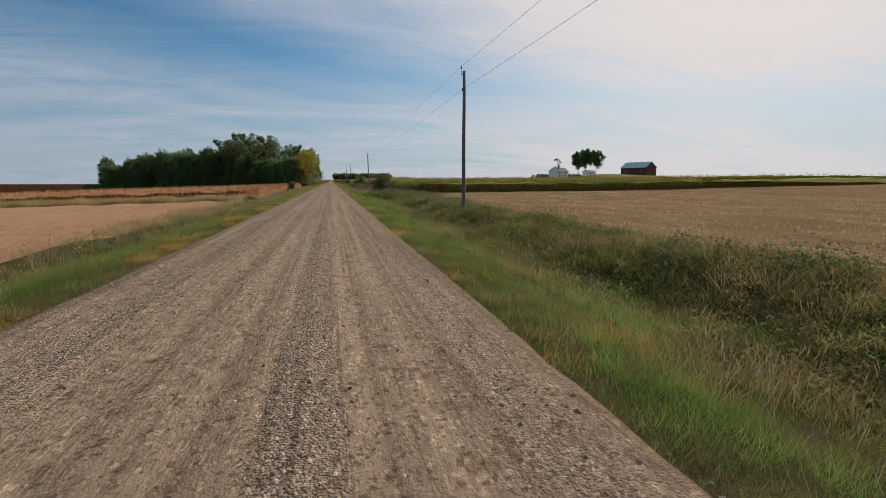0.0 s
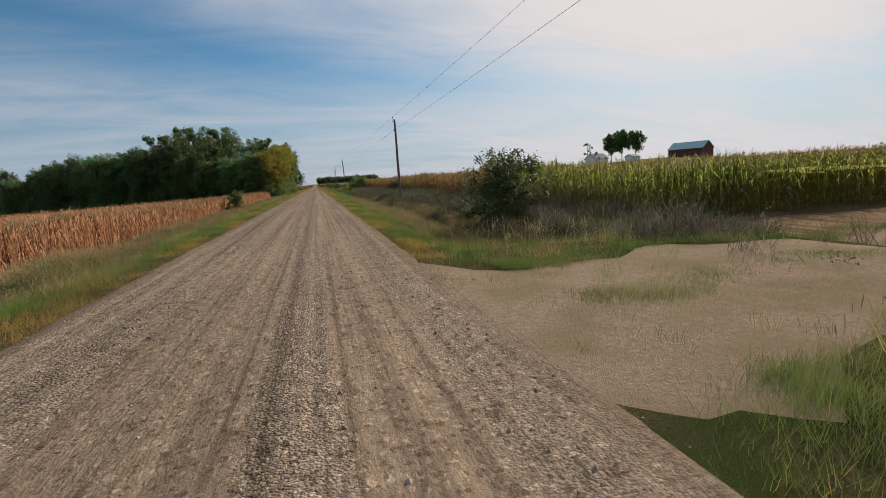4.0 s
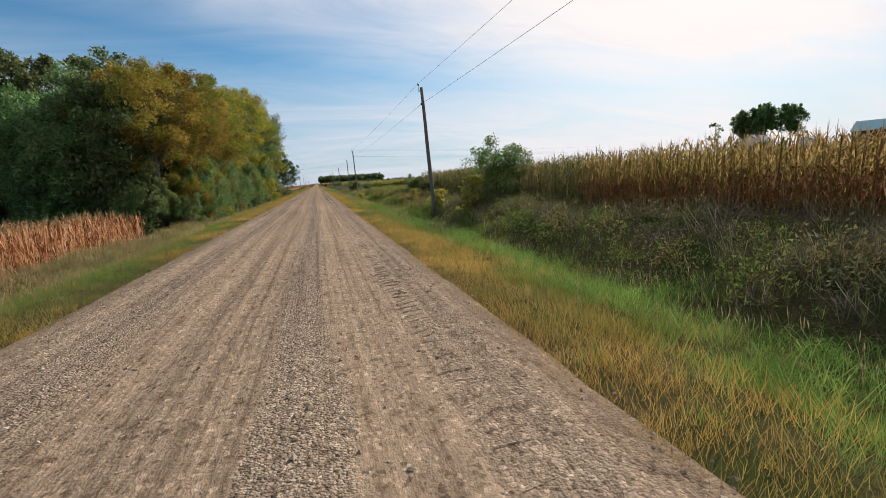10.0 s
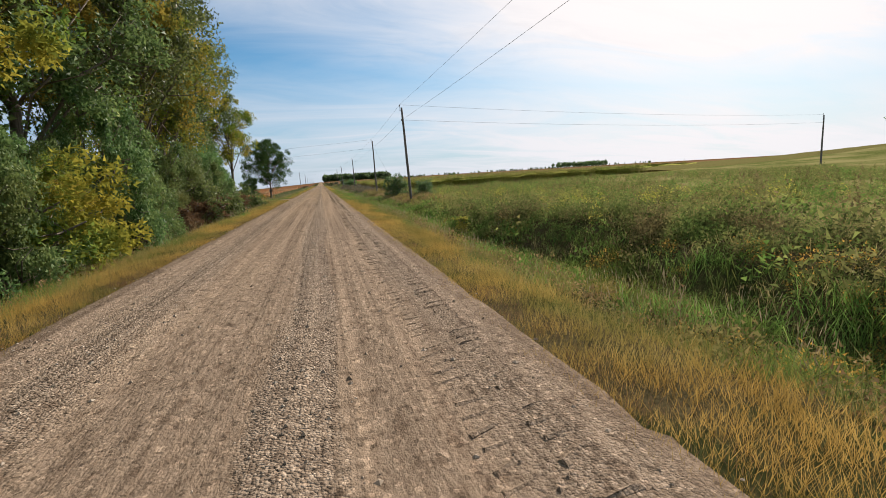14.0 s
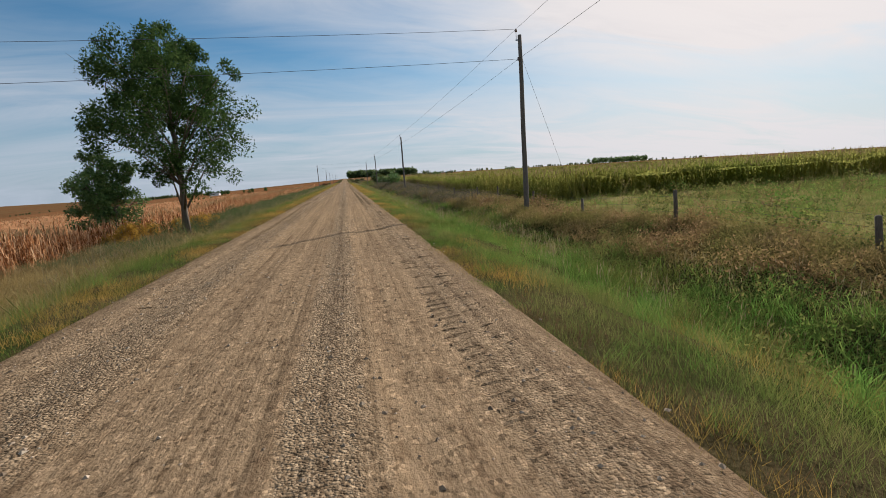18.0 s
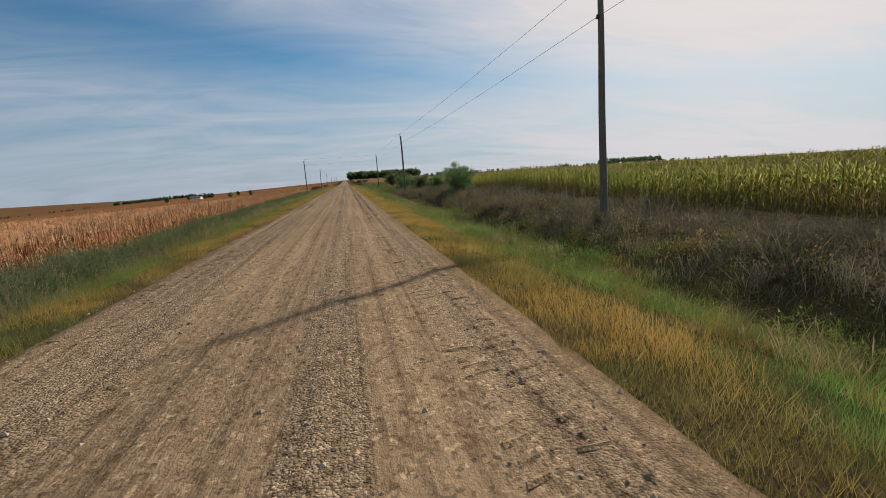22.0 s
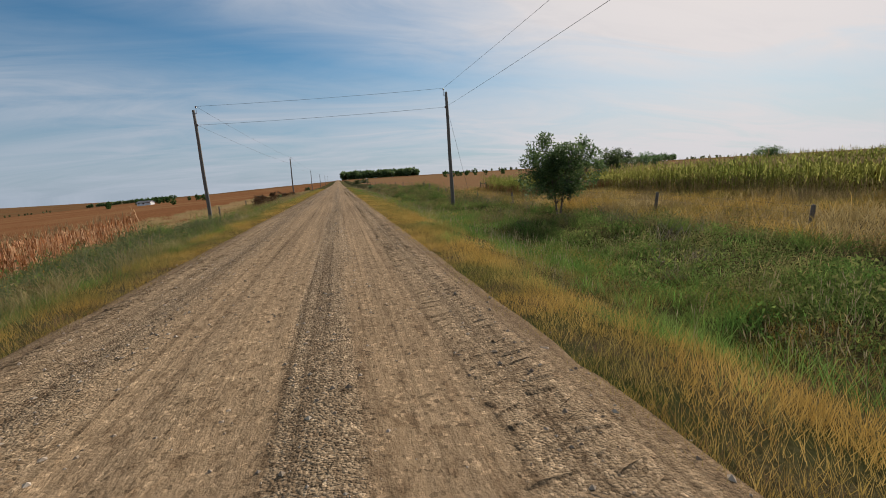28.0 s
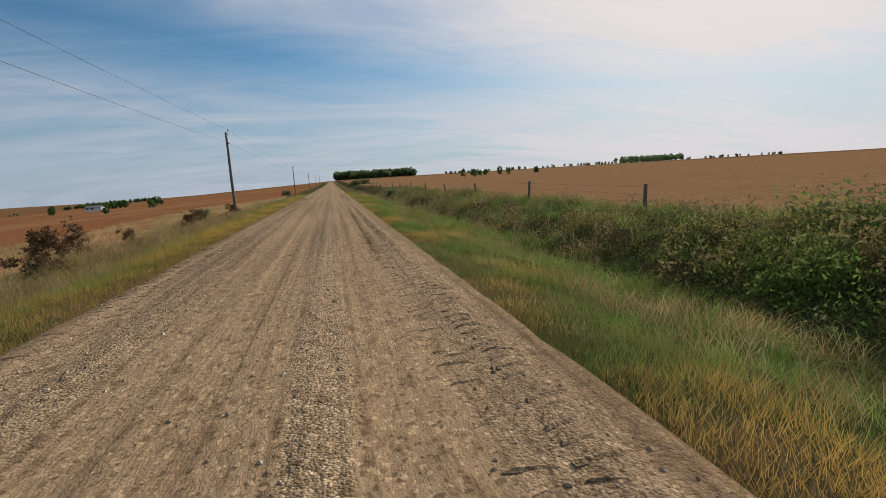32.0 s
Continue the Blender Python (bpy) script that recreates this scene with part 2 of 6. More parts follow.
    nt.links.new(v2.outputs["Distance"], dist.inputs[1])
    neg = nt.nodes.new("ShaderNodeMath")
    neg.operation = "MULTIPLY"
    nt.links.new(dist.outputs[0], neg.inputs[0])
    neg.inputs[1].default_value = -2.2
    hm = nt.nodes.new("ShaderNodeMath")
    hm.operation = "MULTIPLY"
    nt.links.new(neg.outputs[0], hm.inputs[0])
    nt.links.new(fac, hm.inputs[1])
    ha = nt.nodes.new("ShaderNodeMath")
    ha.operation = "ADD"
    nt.links.new(hm.outputs[0], ha.inputs[0])
    nt.links.new(noise_tex(nt, 14.0, 7.0, 0.7, (1.4, 0.5, 1)), ha.inputs[1])
    bump(nt, b, ha.outputs[0], 0.9, 0.022)
    return m


def plain(name, colour, rough=0.7, metal=0.0, vary=0.25, scale=3.0, stretch=None):
    m, nt, b = material(name, rough, 0.3)
    lo = tuple(c * (1 - vary) for c in colour)
    hi = tuple(min(1, c * (1 + vary)) for c in colour)
    nt.links.new(ramp(nt, noise_tex(nt, scale, 6.0, 0.65, stretch), [(0.3, lo), (0.7, hi)]), b.inputs["Base Color"])
    b.inputs["Metallic"].default_value = metal
    return m


M_GRAVEL = gravel_material()
M_STONE = leafy("loose_stone", [(0.0, (0.16, 0.12, 0.085)), (0.5, (0.29, 0.225, 0.16)), (1.0, (0.42, 0.345, 0.26))], translucent=0.0, rough=0.95, clump=0)
# soil colour darkened to stand in for shade in the gaps between tufts
M_DITCH = earthy("ditch_soil_and_thatch", (0.028, 0.024, 0.011), (0.15, 0.118, 0.058), (0.045, 0.055, 0.018), 24.0, 0.5, 45)
M_STUBBLE = earthy("harvested_stubble", (0.07, 0.046, 0.026), (0.34, 0.225, 0.125), (0.17, 0.108, 0.06), 3.4, 0.09, 60, (1.0, 0.06, 1))
M_BEANSTUBBLE = earthy("cut_bean_field", (0.21, 0.115, 0.062), (0.40, 0.235, 0.135), (0.33, 0.20, 0.115), 3.0, 0.05, 40, (1.0, 0.2, 1))
M_SOY = earthy("ripe_bean_field", (0.11, 0.047, 0.021), (0.25, 0.115, 0.05), (0.21, 0.11, 0.05), 2.2, 0.02, 60)
M_BEANS = earthy("brown_bean_field", (0.12, 0.07, 0.034), (0.27, 0.162, 0.082), (0.20, 0.112, 0.056), 1.8, 0.012, 60)
M_MEADOW = earthy("rough_meadow", (0.055, 0.07, 0.018), (0.19, 0.19, 0.055), (0.25, 0.215, 0.085), 1.6, 0.05, 60)
M_FARCORN = earthy("far_ripening_corn", (0.085, 0.08, 0.026), (0.22, 0.185, 0.065), (0.16, 0.14, 0.05), 2.0, 0.03, 80)
M_CORNSOIL = earthy("corn_floor", (0.06, 0.045, 0.025), (0.15, 0.11, 0.06), None, 5.0)
M_FAR = earthy("distant_fields", (0.10, 0.05, 0.023), (0.19, 0.10, 0.045), (0.14, 0.085, 0.04), 0.02, 0.004, 50)
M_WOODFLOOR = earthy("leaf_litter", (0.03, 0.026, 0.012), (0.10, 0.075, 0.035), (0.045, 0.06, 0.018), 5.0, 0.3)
M_DRIVE = earthy("field_lane_dirt", (0.19, 0.135, 0.088), (0.36, 0.268, 0.182), (0.22, 0.165, 0.098), 14.0, 0.6, 30)
M_BARK = plain("bark", (0.15, 0.12, 0.09), 0.95, vary=0.45, scale=6.0, stretch=(3, 3, 0.5))
M_POLE = plain("weathered_pole_timber", (0.15, 0.128, 0.108), 0.9, vary=0.4, scale=9.0, stretch=(6, 6, 0.35))
M_POST = plain("fence_post_timber", (0.13, 0.105, 0.08), 0.95, vary=0.4, scale=9.0, stretch=(5, 5, 0.4))
M_STEEL = plain("galvanised_steel", (0.32, 0.33, 0.34), 0.45, 0.9, 0.15, 12.0)
M_WIRE = plain("wire", (0.10, 0.10, 0.105), 0.5, 0.7, 0.1, 2.0)
M_CERAMIC = plain("brown_porcelain", (0.12, 0.07, 0.05), 0.25, 0.0, 0.15, 8.0)
M_WHITE = plain("white_siding", (0.74, 0.74, 0.72), 0.65, 0.0, 0.05, 1.2)
M_SHINGLE = plain("grey_shingles", (0.16, 0.155, 0.15), 0.9, 0.0, 0.25, 3.0)
M_TIN = plain("tin_roof", (0.24, 0.42, 0.46), 0.45, 0.3, 0.12, 0.8, (4, 1, 1))
M_BARNRED = plain("faded_barn_boards", (0.12, 0.048, 0.036), 0.9, 0.0, 0.3, 1.5, (3, 3, 0.3))
M_PANE = plain("window_glass", (0.03, 0.035, 0.04), 0.08, 0.0, 0.1, 1.0)

GREENS = [(0.0, (0.06, 0.13, 0.0253)), (0.5, (0.156, 0.289, 0.0552)), (1.0, (0.336, 0.437, 0.115))]
BROWNS = [(0.0, (0.08, 0.058, 0.028)), (0.5, (0.18, 0.13, 0.062)), (1.0, (0.34, 0.26, 0.145))]
M_VERGE = leafy("verge_grass_blade", [(0.0, (0.065, 0.095, 0.024)), (0.5, (0.155, 0.18, 0.05)), (1.0, (0.36, 0.31, 0.12))], [(0.0, (0.05, 0.09, 0.018)), (0.6, (0.125, 0.19, 0.038)), (1.0, (0.27, 0.27, 0.075))], 0.25, up=0.4)
M_VERGEGOLD = leafy("golden_verge_grass_blade", [(0.0, (0.20, 0.128, 0.034)), (0.4, (0.40, 0.25, 0.06)), (1.0, (0.56, 0.38, 0.12))], [(0.0, (0.08, 0.09, 0.02)), (0.5, (0.21, 0.175, 0.046)), (1.0, (0.44, 0.32, 0.11))], 0.3, up=0.35)
M_TALLGREEN = leafy("tall_green_grass", GREENS, [(0.0, (0.05, 0.08, 0.014)), (1.0, (0.20, 0.195, 0.05))], 0.35, up=0.2)
M_OLIVE = leafy("tall_olive_grass", [(0.0, (0.07, 0.08, 0.022)), (0.5, (0.17, 0.17, 0.05)), (1.0, (0.36, 0.31, 0.12))], [(0.0, (0.13, 0.105, 0.035)), (1.0, (0.46, 0.36, 0.17))], 0.3, up=0.25)
M_TALLDRY = leafy("tall_dry_grass", [(0.0, (0.17, 0.12, 0.045)), (0.5, (0.34, 0.255, 0.105)), (1.0, (0.54, 0.43, 0.22))], BROWNS, 0.3, up=0.25)
M_WEED = leafy("weed_leaf", [(0.0, (0.045, 0.07, 0.015)), (0.6, (0.11, 0.125, 0.03)), (1.0, (0.24, 0.20, 0.07))], BROWNS, 0.3, 0.4, up=0.2)
M_VINE = leafy("broad_weed_leaf", [(0.0, (0.0473, 0.096, 0.0192)), (0.5, (0.128, 0.21, 0.0432)), (1.0, (0.338, 0.372, 0.102))], [(0.0, (0.0675, 0.084, 0.024)), (1.0, (0.324, 0.282, 0.096))], 0.4, 0.45, up=0.42)
M_LUSH = leafy("lush_green_grass", [(0.0, (0.0435, 0.1, 0.0225)), (0.5, (0.123, 0.231, 0.0475)), (1.0, (0.304, 0.394, 0.1))], [(0.0, (0.0508, 0.0938, 0.02)), (1.0, (0.246, 0.294, 0.0688))], 0.4, up=0.5)
M_RUSSET = leafy("russet_weed_leaf", [(0.0, (0.119, 0.0754, 0.0351)), (0.5, (0.28, 0.182, 0.0837)), (1.0, (0.532, 0.351, 0.189))], [(0.0, (0.084, 0.0975, 0.027)), (1.0, (0.308, 0.247, 0.0878))], 0.35, 0.4, up=0.35)
M_SLOPE = leafy("slope_grass_blade", [(0.0, (0.07, 0.075, 0.024)), (0.5, (0.185, 0.165, 0.058)), (1.0, (0.40, 0.32, 0.15))], [(0.0, (0.06, 0.09, 0.022)), (0.6, (0.16, 0.19, 0.048)), (1.0, (0.34, 0.32, 0.11))], 0.45, up=0.35)
M_TANGLE = leafy("dead_weed_tangle", [(0.0, (0.0513, 0.0449, 0.0338)), (0.5, (0.146, 0.124, 0.091)), (1.0, (0.378, 0.31, 0.221))], [(0.0, (0.0446, 0.0502, 0.026)), (0.5, (0.115, 0.116, 0.0624)), (1.0, (0.324, 0.264, 0.156))], 0.5, 0.3, up=0.2)
M_DARKWEED = leafy("dark_weed_leaf", [(0.0, (0.0455, 0.069, 0.018)), (0.5, (0.111, 0.155, 0.0384)), (1.0, (0.26, 0.276, 0.084))], [(0.0, (0.065, 0.0633, 0.024)), (1.0, (0.286, 0.218, 0.096))], 0.5, 0.4, up=0.3)
M_SAGE = leafy("grey_green_weed", [(0.0, (0.033, 0.055, 0.02)), (0.5, (0.086, 0.12, 0.044)), (1.0, (0.23, 0.24, 0.10))], [(0.0, (0.045, 0.065, 0.028)), (1.0, (0.24, 0.235, 0.12))], 0.5, 0.4, up=0.2)
M_THATCH = leafy("brown_thatch", [(0.0, (0.07, 0.035, 0.018)), (0.5, (0.19, 0.105, 0.055)), (1.0, (0.36, 0.225, 0.12))], None, translucent=0.2, up=0.4)
M_PLUME = leafy("pale_seed_plume", [(0.0, (0.15, 0.12, 0.065)), (0.5, (0.27, 0.22, 0.125)), (1.0, (0.42, 0.35, 0.22))], None, translucent=0.4, up=0.2)
M_STRAW = leafy("pale_straw_grass", [(0.0, (0.26, 0.17, 0.075)), (0.5, (0.46, 0.32, 0.155)), (1.0, (0.62, 0.46, 0.26))], [(0.0, (0.17, 0.14, 0.05)), (1.0, (0.46, 0.36, 0.17))], 0.2, up=0.3)
# dry corn: shading and highlights put into the ramp's ends, picked per leaf
M_CORNDRY = leafy("dry_corn_leaf", [(0.0, (0.10, 0.035, 0.014)), (0.45, (0.46, 0.205, 0.083)), (1.0, (0.86, 0.58, 0.34))], None, translucent=0.4, up=0.05, clump=0)
M_CORNFOOT = leafy("withered_corn_leaf", [(0.0, (0.09, 0.042, 0.022)), (0.5, (0.24, 0.115, 0.055)), (1.0, (0.44, 0.255, 0.13))], None, translucent=0.35, up=0.05)
M_CORNMIX = leafy("ripening_corn_leaf", [(0.0, (0.13, 0.072, 0.03)), (0.5, (0.34, 0.20, 0.08)), (1.0, (0.54, 0.36, 0.175))],
                  [(0.0, (0.12, 0.10, 0.03)), (0.6, (0.29, 0.215, 0.065)), (1.0, (0.48, 0.35, 0.14))], 0.045, 0.5, up=0.1)
M_CORNGREEN = leafy("green_corn_leaf", [(0.0, (0.08, 0.115, 0.024)), (0.55, (0.225, 0.25, 0.055)), (1.0, (0.46, 0.41, 0.13))],
                    [(0.0, (0.15, 0.15, 0.035)), (0.6, (0.29, 0.28, 0.07)), (1.0, (0.50, 0.40, 0.15))], 0.05, 0.75, up=0.15)
M_CORNDULL = leafy("dull_corn_leaf", [(0.0, (0.07, 0.085, 0.028)), (0.5, (0.17, 0.17, 0.06)), (1.0, (0.36, 0.31, 0.13))], [(0.0, (0.12, 0.09, 0.04)), (1.0, (0.40, 0.30, 0.14))], 0.06, 0.4, up=0.1)
M_TASSEL = leafy("corn_tassel", [(0.0, (0.22, 0.15, 0.07)), (1.0, (0.48, 0.36, 0.19))], translucent=0.2)
M_LEAF = {
    "yellow": leafy("sapling_leaf_yellow", [(0.0, (0.17, 0.19, 0.035)), (0.5, (0.36, 0.34, 0.06)), (1.0, (0.54, 0.44, 0.10))], translucent=0.5),
    "deep": leafy("lone_tree_leaf", [(0.0, (0.025, 0.05, 0.016)), (0.5, (0.055, 0.10, 0.03)), (1.0, (0.12, 0.17, 0.05))], translucent=0.35),
    "amber": leafy("amber_shrub_leaf", [(0.0, (0.14, 0.13, 0.03)), (0.5, (0.42, 0.25, 0.05)), (1.0, (0.62, 0.38, 0.09))], translucent=0.5),
    "shrub": leafy("shrub_leaf", [(0.0, (0.04, 0.082, 0.028)), (0.5, (0.12, 0.205, 0.062)), (1.0, (0.31, 0.40, 0.15))], [(0.0, (0.06, 0.10, 0.03)), (1.0, (0.27, 0.32, 0.095))], 0.3, 0.36, rough=0.55, each=0.5, gloss=0.14),
    "russet": leafy("dried_weed_leaf", [(0.0, (0.07, 0.04, 0.022)), (0.5, (0.16, 0.095, 0.05)), (1.0, (0.27, 0.17, 0.09))], translucent=0.25),
    # green and dark crowns: pale top stops paint sunlit speckles on single leaves
    "green": leafy("tree_leaf_green", [(0.0, (0.034, 0.062, 0.022)), (0.5, (0.115, 0.185, 0.056)), (0.8, (0.21, 0.28, 0.09)), (1.0, (0.36, 0.42, 0.16))], None, translucent=0.45, rough=0.5, each=0.9, gloss=0.2),
    "dark": leafy("tree_leaf_dark", [(0.0, (0.026, 0.046, 0.019)), (0.5, (0.095, 0.15, 0.05)), (0.8, (0.17, 0.225, 0.08)), (1.0, (0.31, 0.36, 0.15))], translucent=0.45, rough=0.5, each=0.8, gloss=0.2),
    "gold": leafy("tree_leaf_turning", [(0.0, (0.15, 0.14, 0.03)), (0.5, (0.38, 0.28, 0.055)), (1.0, (0.56, 0.39, 0.095))], [(0.0, (0.07, 0.11, 0.02)), (0.5, (0.20, 0.22, 0.035)), (1.0, (0.40, 0.30, 0.06))], 0.3, 0.4, each=0.5),
    "mixed": leafy("tree_leaf_mixed", [(0.0, (0.07, 0.12, 0.022)), (0.6, (0.18, 0.22, 0.04)), (1.0, (0.40, 0.31, 0.06))], [(0.0, (0.16, 0.14, 0.025)), (1.0, (0.46, 0.31, 0.055))], 0.3, 0.4, each=0.5),
}

# ---- helpers for meshes ----
rng = np.random.default_rng(7)


def smooth(a, b, v):
    s = np.clip((np.asarray(v, float) - a) / (b - a), 0, 1)
    return s * s * (3 - 2 * s)


def raw_mesh(name, v, t, mats, index=None, smooth_faces=False):
    """A mesh from arrays of corners and of triangles or quads."""
    me = bpy.data.meshes.new(name)
    v, t = np.asarray(v, np.float32), np.asarray(t, np.int32)
    k = t.shape[1]
    me.vertices.add(len(v))
    me.vertices.foreach_set("co", v.ravel())
    me.loops.add(t.size)
    me.loops.foreach_set("vertex_index", t.ravel())
    me.polygons.add(len(t))
    me.polygons.foreach_set("loop_start", np.arange(0, t.size, k, dtype=np.int32))
    for m in mats if isinstance(mats, (list, tuple)) else [mats]:
        me.materials.append(m)
    if index is not None:
        me.polygons.foreach_set("material_index", np.asarray(index, np.int32))
    me.polygons.foreach_set("use_smooth", np.full(len(t), smooth_faces))
    me.update(calc_edges=True)
    return me


def scatter(templates, pos, turn, size, tilt=0.0, high=None):
    """Copies of (corners, triangles, slots) templates, joined into one set of arrays."""
    vs, ts, ks, base = [], [], [], 0
    pick = rng.integers(0, len(templates), len(pos))
    for n, (v, t, k) in enumerate(templates):
        sel = pick == n
        p, a, s = pos[sel], turn[sel], size[sel]
        if not len(p):
            continue
        c, d = np.cos(a)[:, None], np.sin(a)[:, None]
        h = (high[sel] if high is not None else s)[:, None]
        x, y, z = v[None, :, 0] * s[:, None], v[None, :, 1] * s[:, None], v[None, :, 2] * h
        lean, way = (rng.uniform(0, 1, len(p)) * tilt)[:, None], rng.uniform(0, 6.28, len(p))[:, None]
        w = np.stack([c * x - d * y + z * lean * np.cos(way), d * x + c * y + z * lean * np.sin(way), z], -1) + p[:, None]
        vs.append(w.reshape(-1, 3))
        ts.append((t[None] + (np.arange(len(p)) * len(v))[:, None, None]).reshape(-1, 3) + base)
        ks.append(np.tile(k, len(p)))
        base += len(p) * len(v)
    return np.concatenate(vs), np.concatenate(ts), np.concatenate(ks)


def part(name, me, parent, label="", m=None):
    ob = new(name, me)
    ob.parent = parent
    if m is not None:
        ob.matrix_basis = m
    return tagged(ob, label) if label else ob


def bm_mesh(name, bm, mat, smooth_faces=False):
    me = bpy.data.meshes.new(name)
    bm.to_mesh(me)
    bm.free()
    me.materials.append(mat)
    if smooth_faces:
        me.polygons.foreach_set("use_smooth", np.full(len(me.polygons), True))
    return me


def tube(bm, points, radii, sides=7):
    """A tapered tube along points, added to bm."""
    rings, last = [], None
    for i, (p, r) in enumerate(zip(points, radii)):
        way = (points[min(i + 1, len(points) - 1)] - points[max(i - 1, 0)]).normalized()
        side = way.cross(Vector((0.3, 0.9, 0.2)) if abs(way.z) > 0.9 else Vector((0, 0, 1))).normalized()
        up = side.cross(way)
        rings.append([bm.verts.new(p + side * r * math.cos(a) + up * r * math.sin(a)) for a in (2 * math.pi * k / sides for k in range(sides))])
    for a, b in zip(rings, rings[1:]):
        for k in range(sides):
            bm.faces.new((a[k], a[(k + 1) % sides], b[(k + 1) % sides], b[k]))
    bm.faces.new(rings[0][::-1])
    bm.faces.new(rings[-1])


def box(bm, lo, hi):
    r = bmesh.ops.create_cube(bm, size=1.0)
    for v in r["verts"]:
        v.co = Vector(((lo[i] + hi[i]) / 2 + v.co[i] * (hi[i] - lo[i]) for i in range(3)))
    return r["verts"]


# ---- the lie of the land ----
def road_z(y):
    return 5.0 * smooth(650, 1500, y)


def ground_z(x, y):
    x, y = np.asarray(x, float), np.asarray(y, float)
    cut = [0, 2.8, 3.2, 4.0, 6.6, 8.0, 9.9, 11.5, 60, 110, 250, 900]
    near_a = np.interp(x, cut, [-0.1, -0.16, -0.14, -0.25, -1.1, -1.3, -0.6, -0.5, -0.3, 0.6, 3.0, 6.0])
    far_a = np.interp(x, cut, [-0.1, -0.16, -0.14, -0.25, -1.05, -1.3, -0.25, 0.0, 0.5, 1.2, 3.0, 6.0])
    far_b = np.interp(x, cut, [-0.1, -0.16, -0.14, -0.25, -1.35, -2.0, -0.6, -0.45, -0.2, 0.4, 1.5, 4.0])
    far_e = np.interp(x, cut, [-0.1, -0.16, -0.14, -0.25, -1.15, -1.45, -0.9, -0.65, -0.2, 0.4, 1.5, 4.0])
    w5 = smooth(244, 262, y)
    far_b = far_b * (1 - w5) + far_e * w5
    far_c = np.interp(x, cut, [-0.1, -0.16, -0.14, -0.25, -0.95, -1.2, -0.25, 0.0, 0.4, 0.8, 2.0, 6.0])
    far_d = np.interp(x, cut, [-0.1, -0.16, -0.14, -0.25, -1.0, -1.1, -0.9, -0.75, 0.3, 0.8, 2.0, 6.0])
    w4 = smooth(418, 434, y) * (1 - smooth(486, 502, y))
    far_c = far_c * (1 - w4) + far_d * w4
    w0, w1, w3 = smooth(60, 110, y), smooth(222, 262, y), smooth(330, 400, y)
    right = near_a * (1 - w0) + far_a * w0 * (1 - w1) + far_b * w1 * (1 - w3) + far_c * w3
    right = right + 5.2 * np.exp(-(((x - 195) / 50) ** 2) - ((y - 300) / 65) ** 2) * smooth(12, 90, x)
    cut = [0, 2.8, 3.2, 4.2, 6.2, 7.2, 9.4, 12, 75, 300, 700, 1500]
    low = [-0.1, -0.16, -0.14, -0.2, -0.9, -1.0]
    left_a = np.interp(-x, cut, low + [-1.05, -1.35, -2.8, -5.0, -9.0, -15.0])
    left_b = np.interp(-x, cut, low + [-1.1, -1.5, -4.6, -16.0, -38.0, -64.0])
    w2 = smooth(90, 420, y)
    left = left_a * (1 - w2) + left_b * w2
    z = np.where(x > 0, right, left)
    lane = smooth(62, 66, y) * (1 - smooth(75, 79, y)) * smooth(3, 4.5, x)
    lane = np.maximum(lane, smooth(283, 286, y) * (1 - smooth(292, 296, y)) * smooth(3, 4.5, -x))
    z = z * (1 - lane) + np.where(x > 12, z, -0.16) * lane
    rough = 0.17 * np.sin(y * 0.31 + x * 0.2) * np.sin(x * 0.9 + y * 0.07) + 0.09 * np.sin(y * 1.13 + 1.7 * x) * np.sin(y * 0.37)
    rough = rough * smooth(3.4, 5.5, np.abs(x)) * (1 - lane)
    swell = np.where(x > 0, 1.5, 4.0) * np.sin(y * 0.0031 + 0.6) * smooth(150, 900, np.abs(x)) * smooth(-400, 800, y)
    return z + rough + swell + road_z(y)


def lines(*spans):
    return np.unique(np.round(np.concatenate([np.arange(a, b, s) for a, b, s in spans]), 3))


xs = lines((-4600, -900, 250), (-900, -200, 50), (-200, -40, 8), (-40, -12, 2), (-12, -3, 0.6), (-3, 3, 0.5), (3, 13, 0.6), (13, 40, 2), (40, 260, 8), (260, 900, 50), (900, 4700, 250))
xs = np.unique(np.concatenate([xs, [-128.0, -10.0, 12.6, 12.0, -70.0, 90.0]]))
ys = lines((-1500, -100, 150), (-100, -30, 10), (-30, 640, 2.2), (640, 1000, 20), (1000, 2000, 50), (2000, 4700, 250))
ys = np.unique(np.concatenate([ys, [84.0, 77.0, 198.0, 217.0, 286.0, 297.0, 325.0, 484.0]]))
gx, gy = np.meshgrid(xs, ys)
gv = np.stack([gx, gy, ground_z(gx, gy)], -1).reshape(-1, 3)
w = len(xs)
q = (np.arange(len(ys) - 1)[:, None] * w + np.arange(w - 1)[None]).ravel()
gt = np.stack([q, q + 1, q + 1 + w, q + w], -1)
cx, cy = gv[gt].mean(1)[:, :2].T
slots = [M_DITCH, M_STUBBLE, M_SOY, M_BEANS, M_MEADOW, M_CORNSOIL, M_FAR, M_WOODFLOOR, M_BEANSTUBBLE, M_FARCORN]
ind = np.zeros(len(gt), int)
rfield, lfield = cx > 12.6, cx < -10
ind[rfield & (cy < 77)] = 1
ind[rfield & (cy > 77) & (cy < 217)] = 5
ind[rfield & (cy > 217) & (cy < 325)] = 4
ind[rfield & (cy > 325) & (cy < 484)] = 5
ind[rfield & (cy > 77) & (cy < 484) & (cx > np.where(cy < 217, 128, 88)) & ~((cy > 217) & (cy < 325))] = 9
ind[rfield & (cy > 484)] = 3
ind[lfield & (cy < 84)] = 8
ind[lfield & (cy > 84) & (cy < 198)] = 5
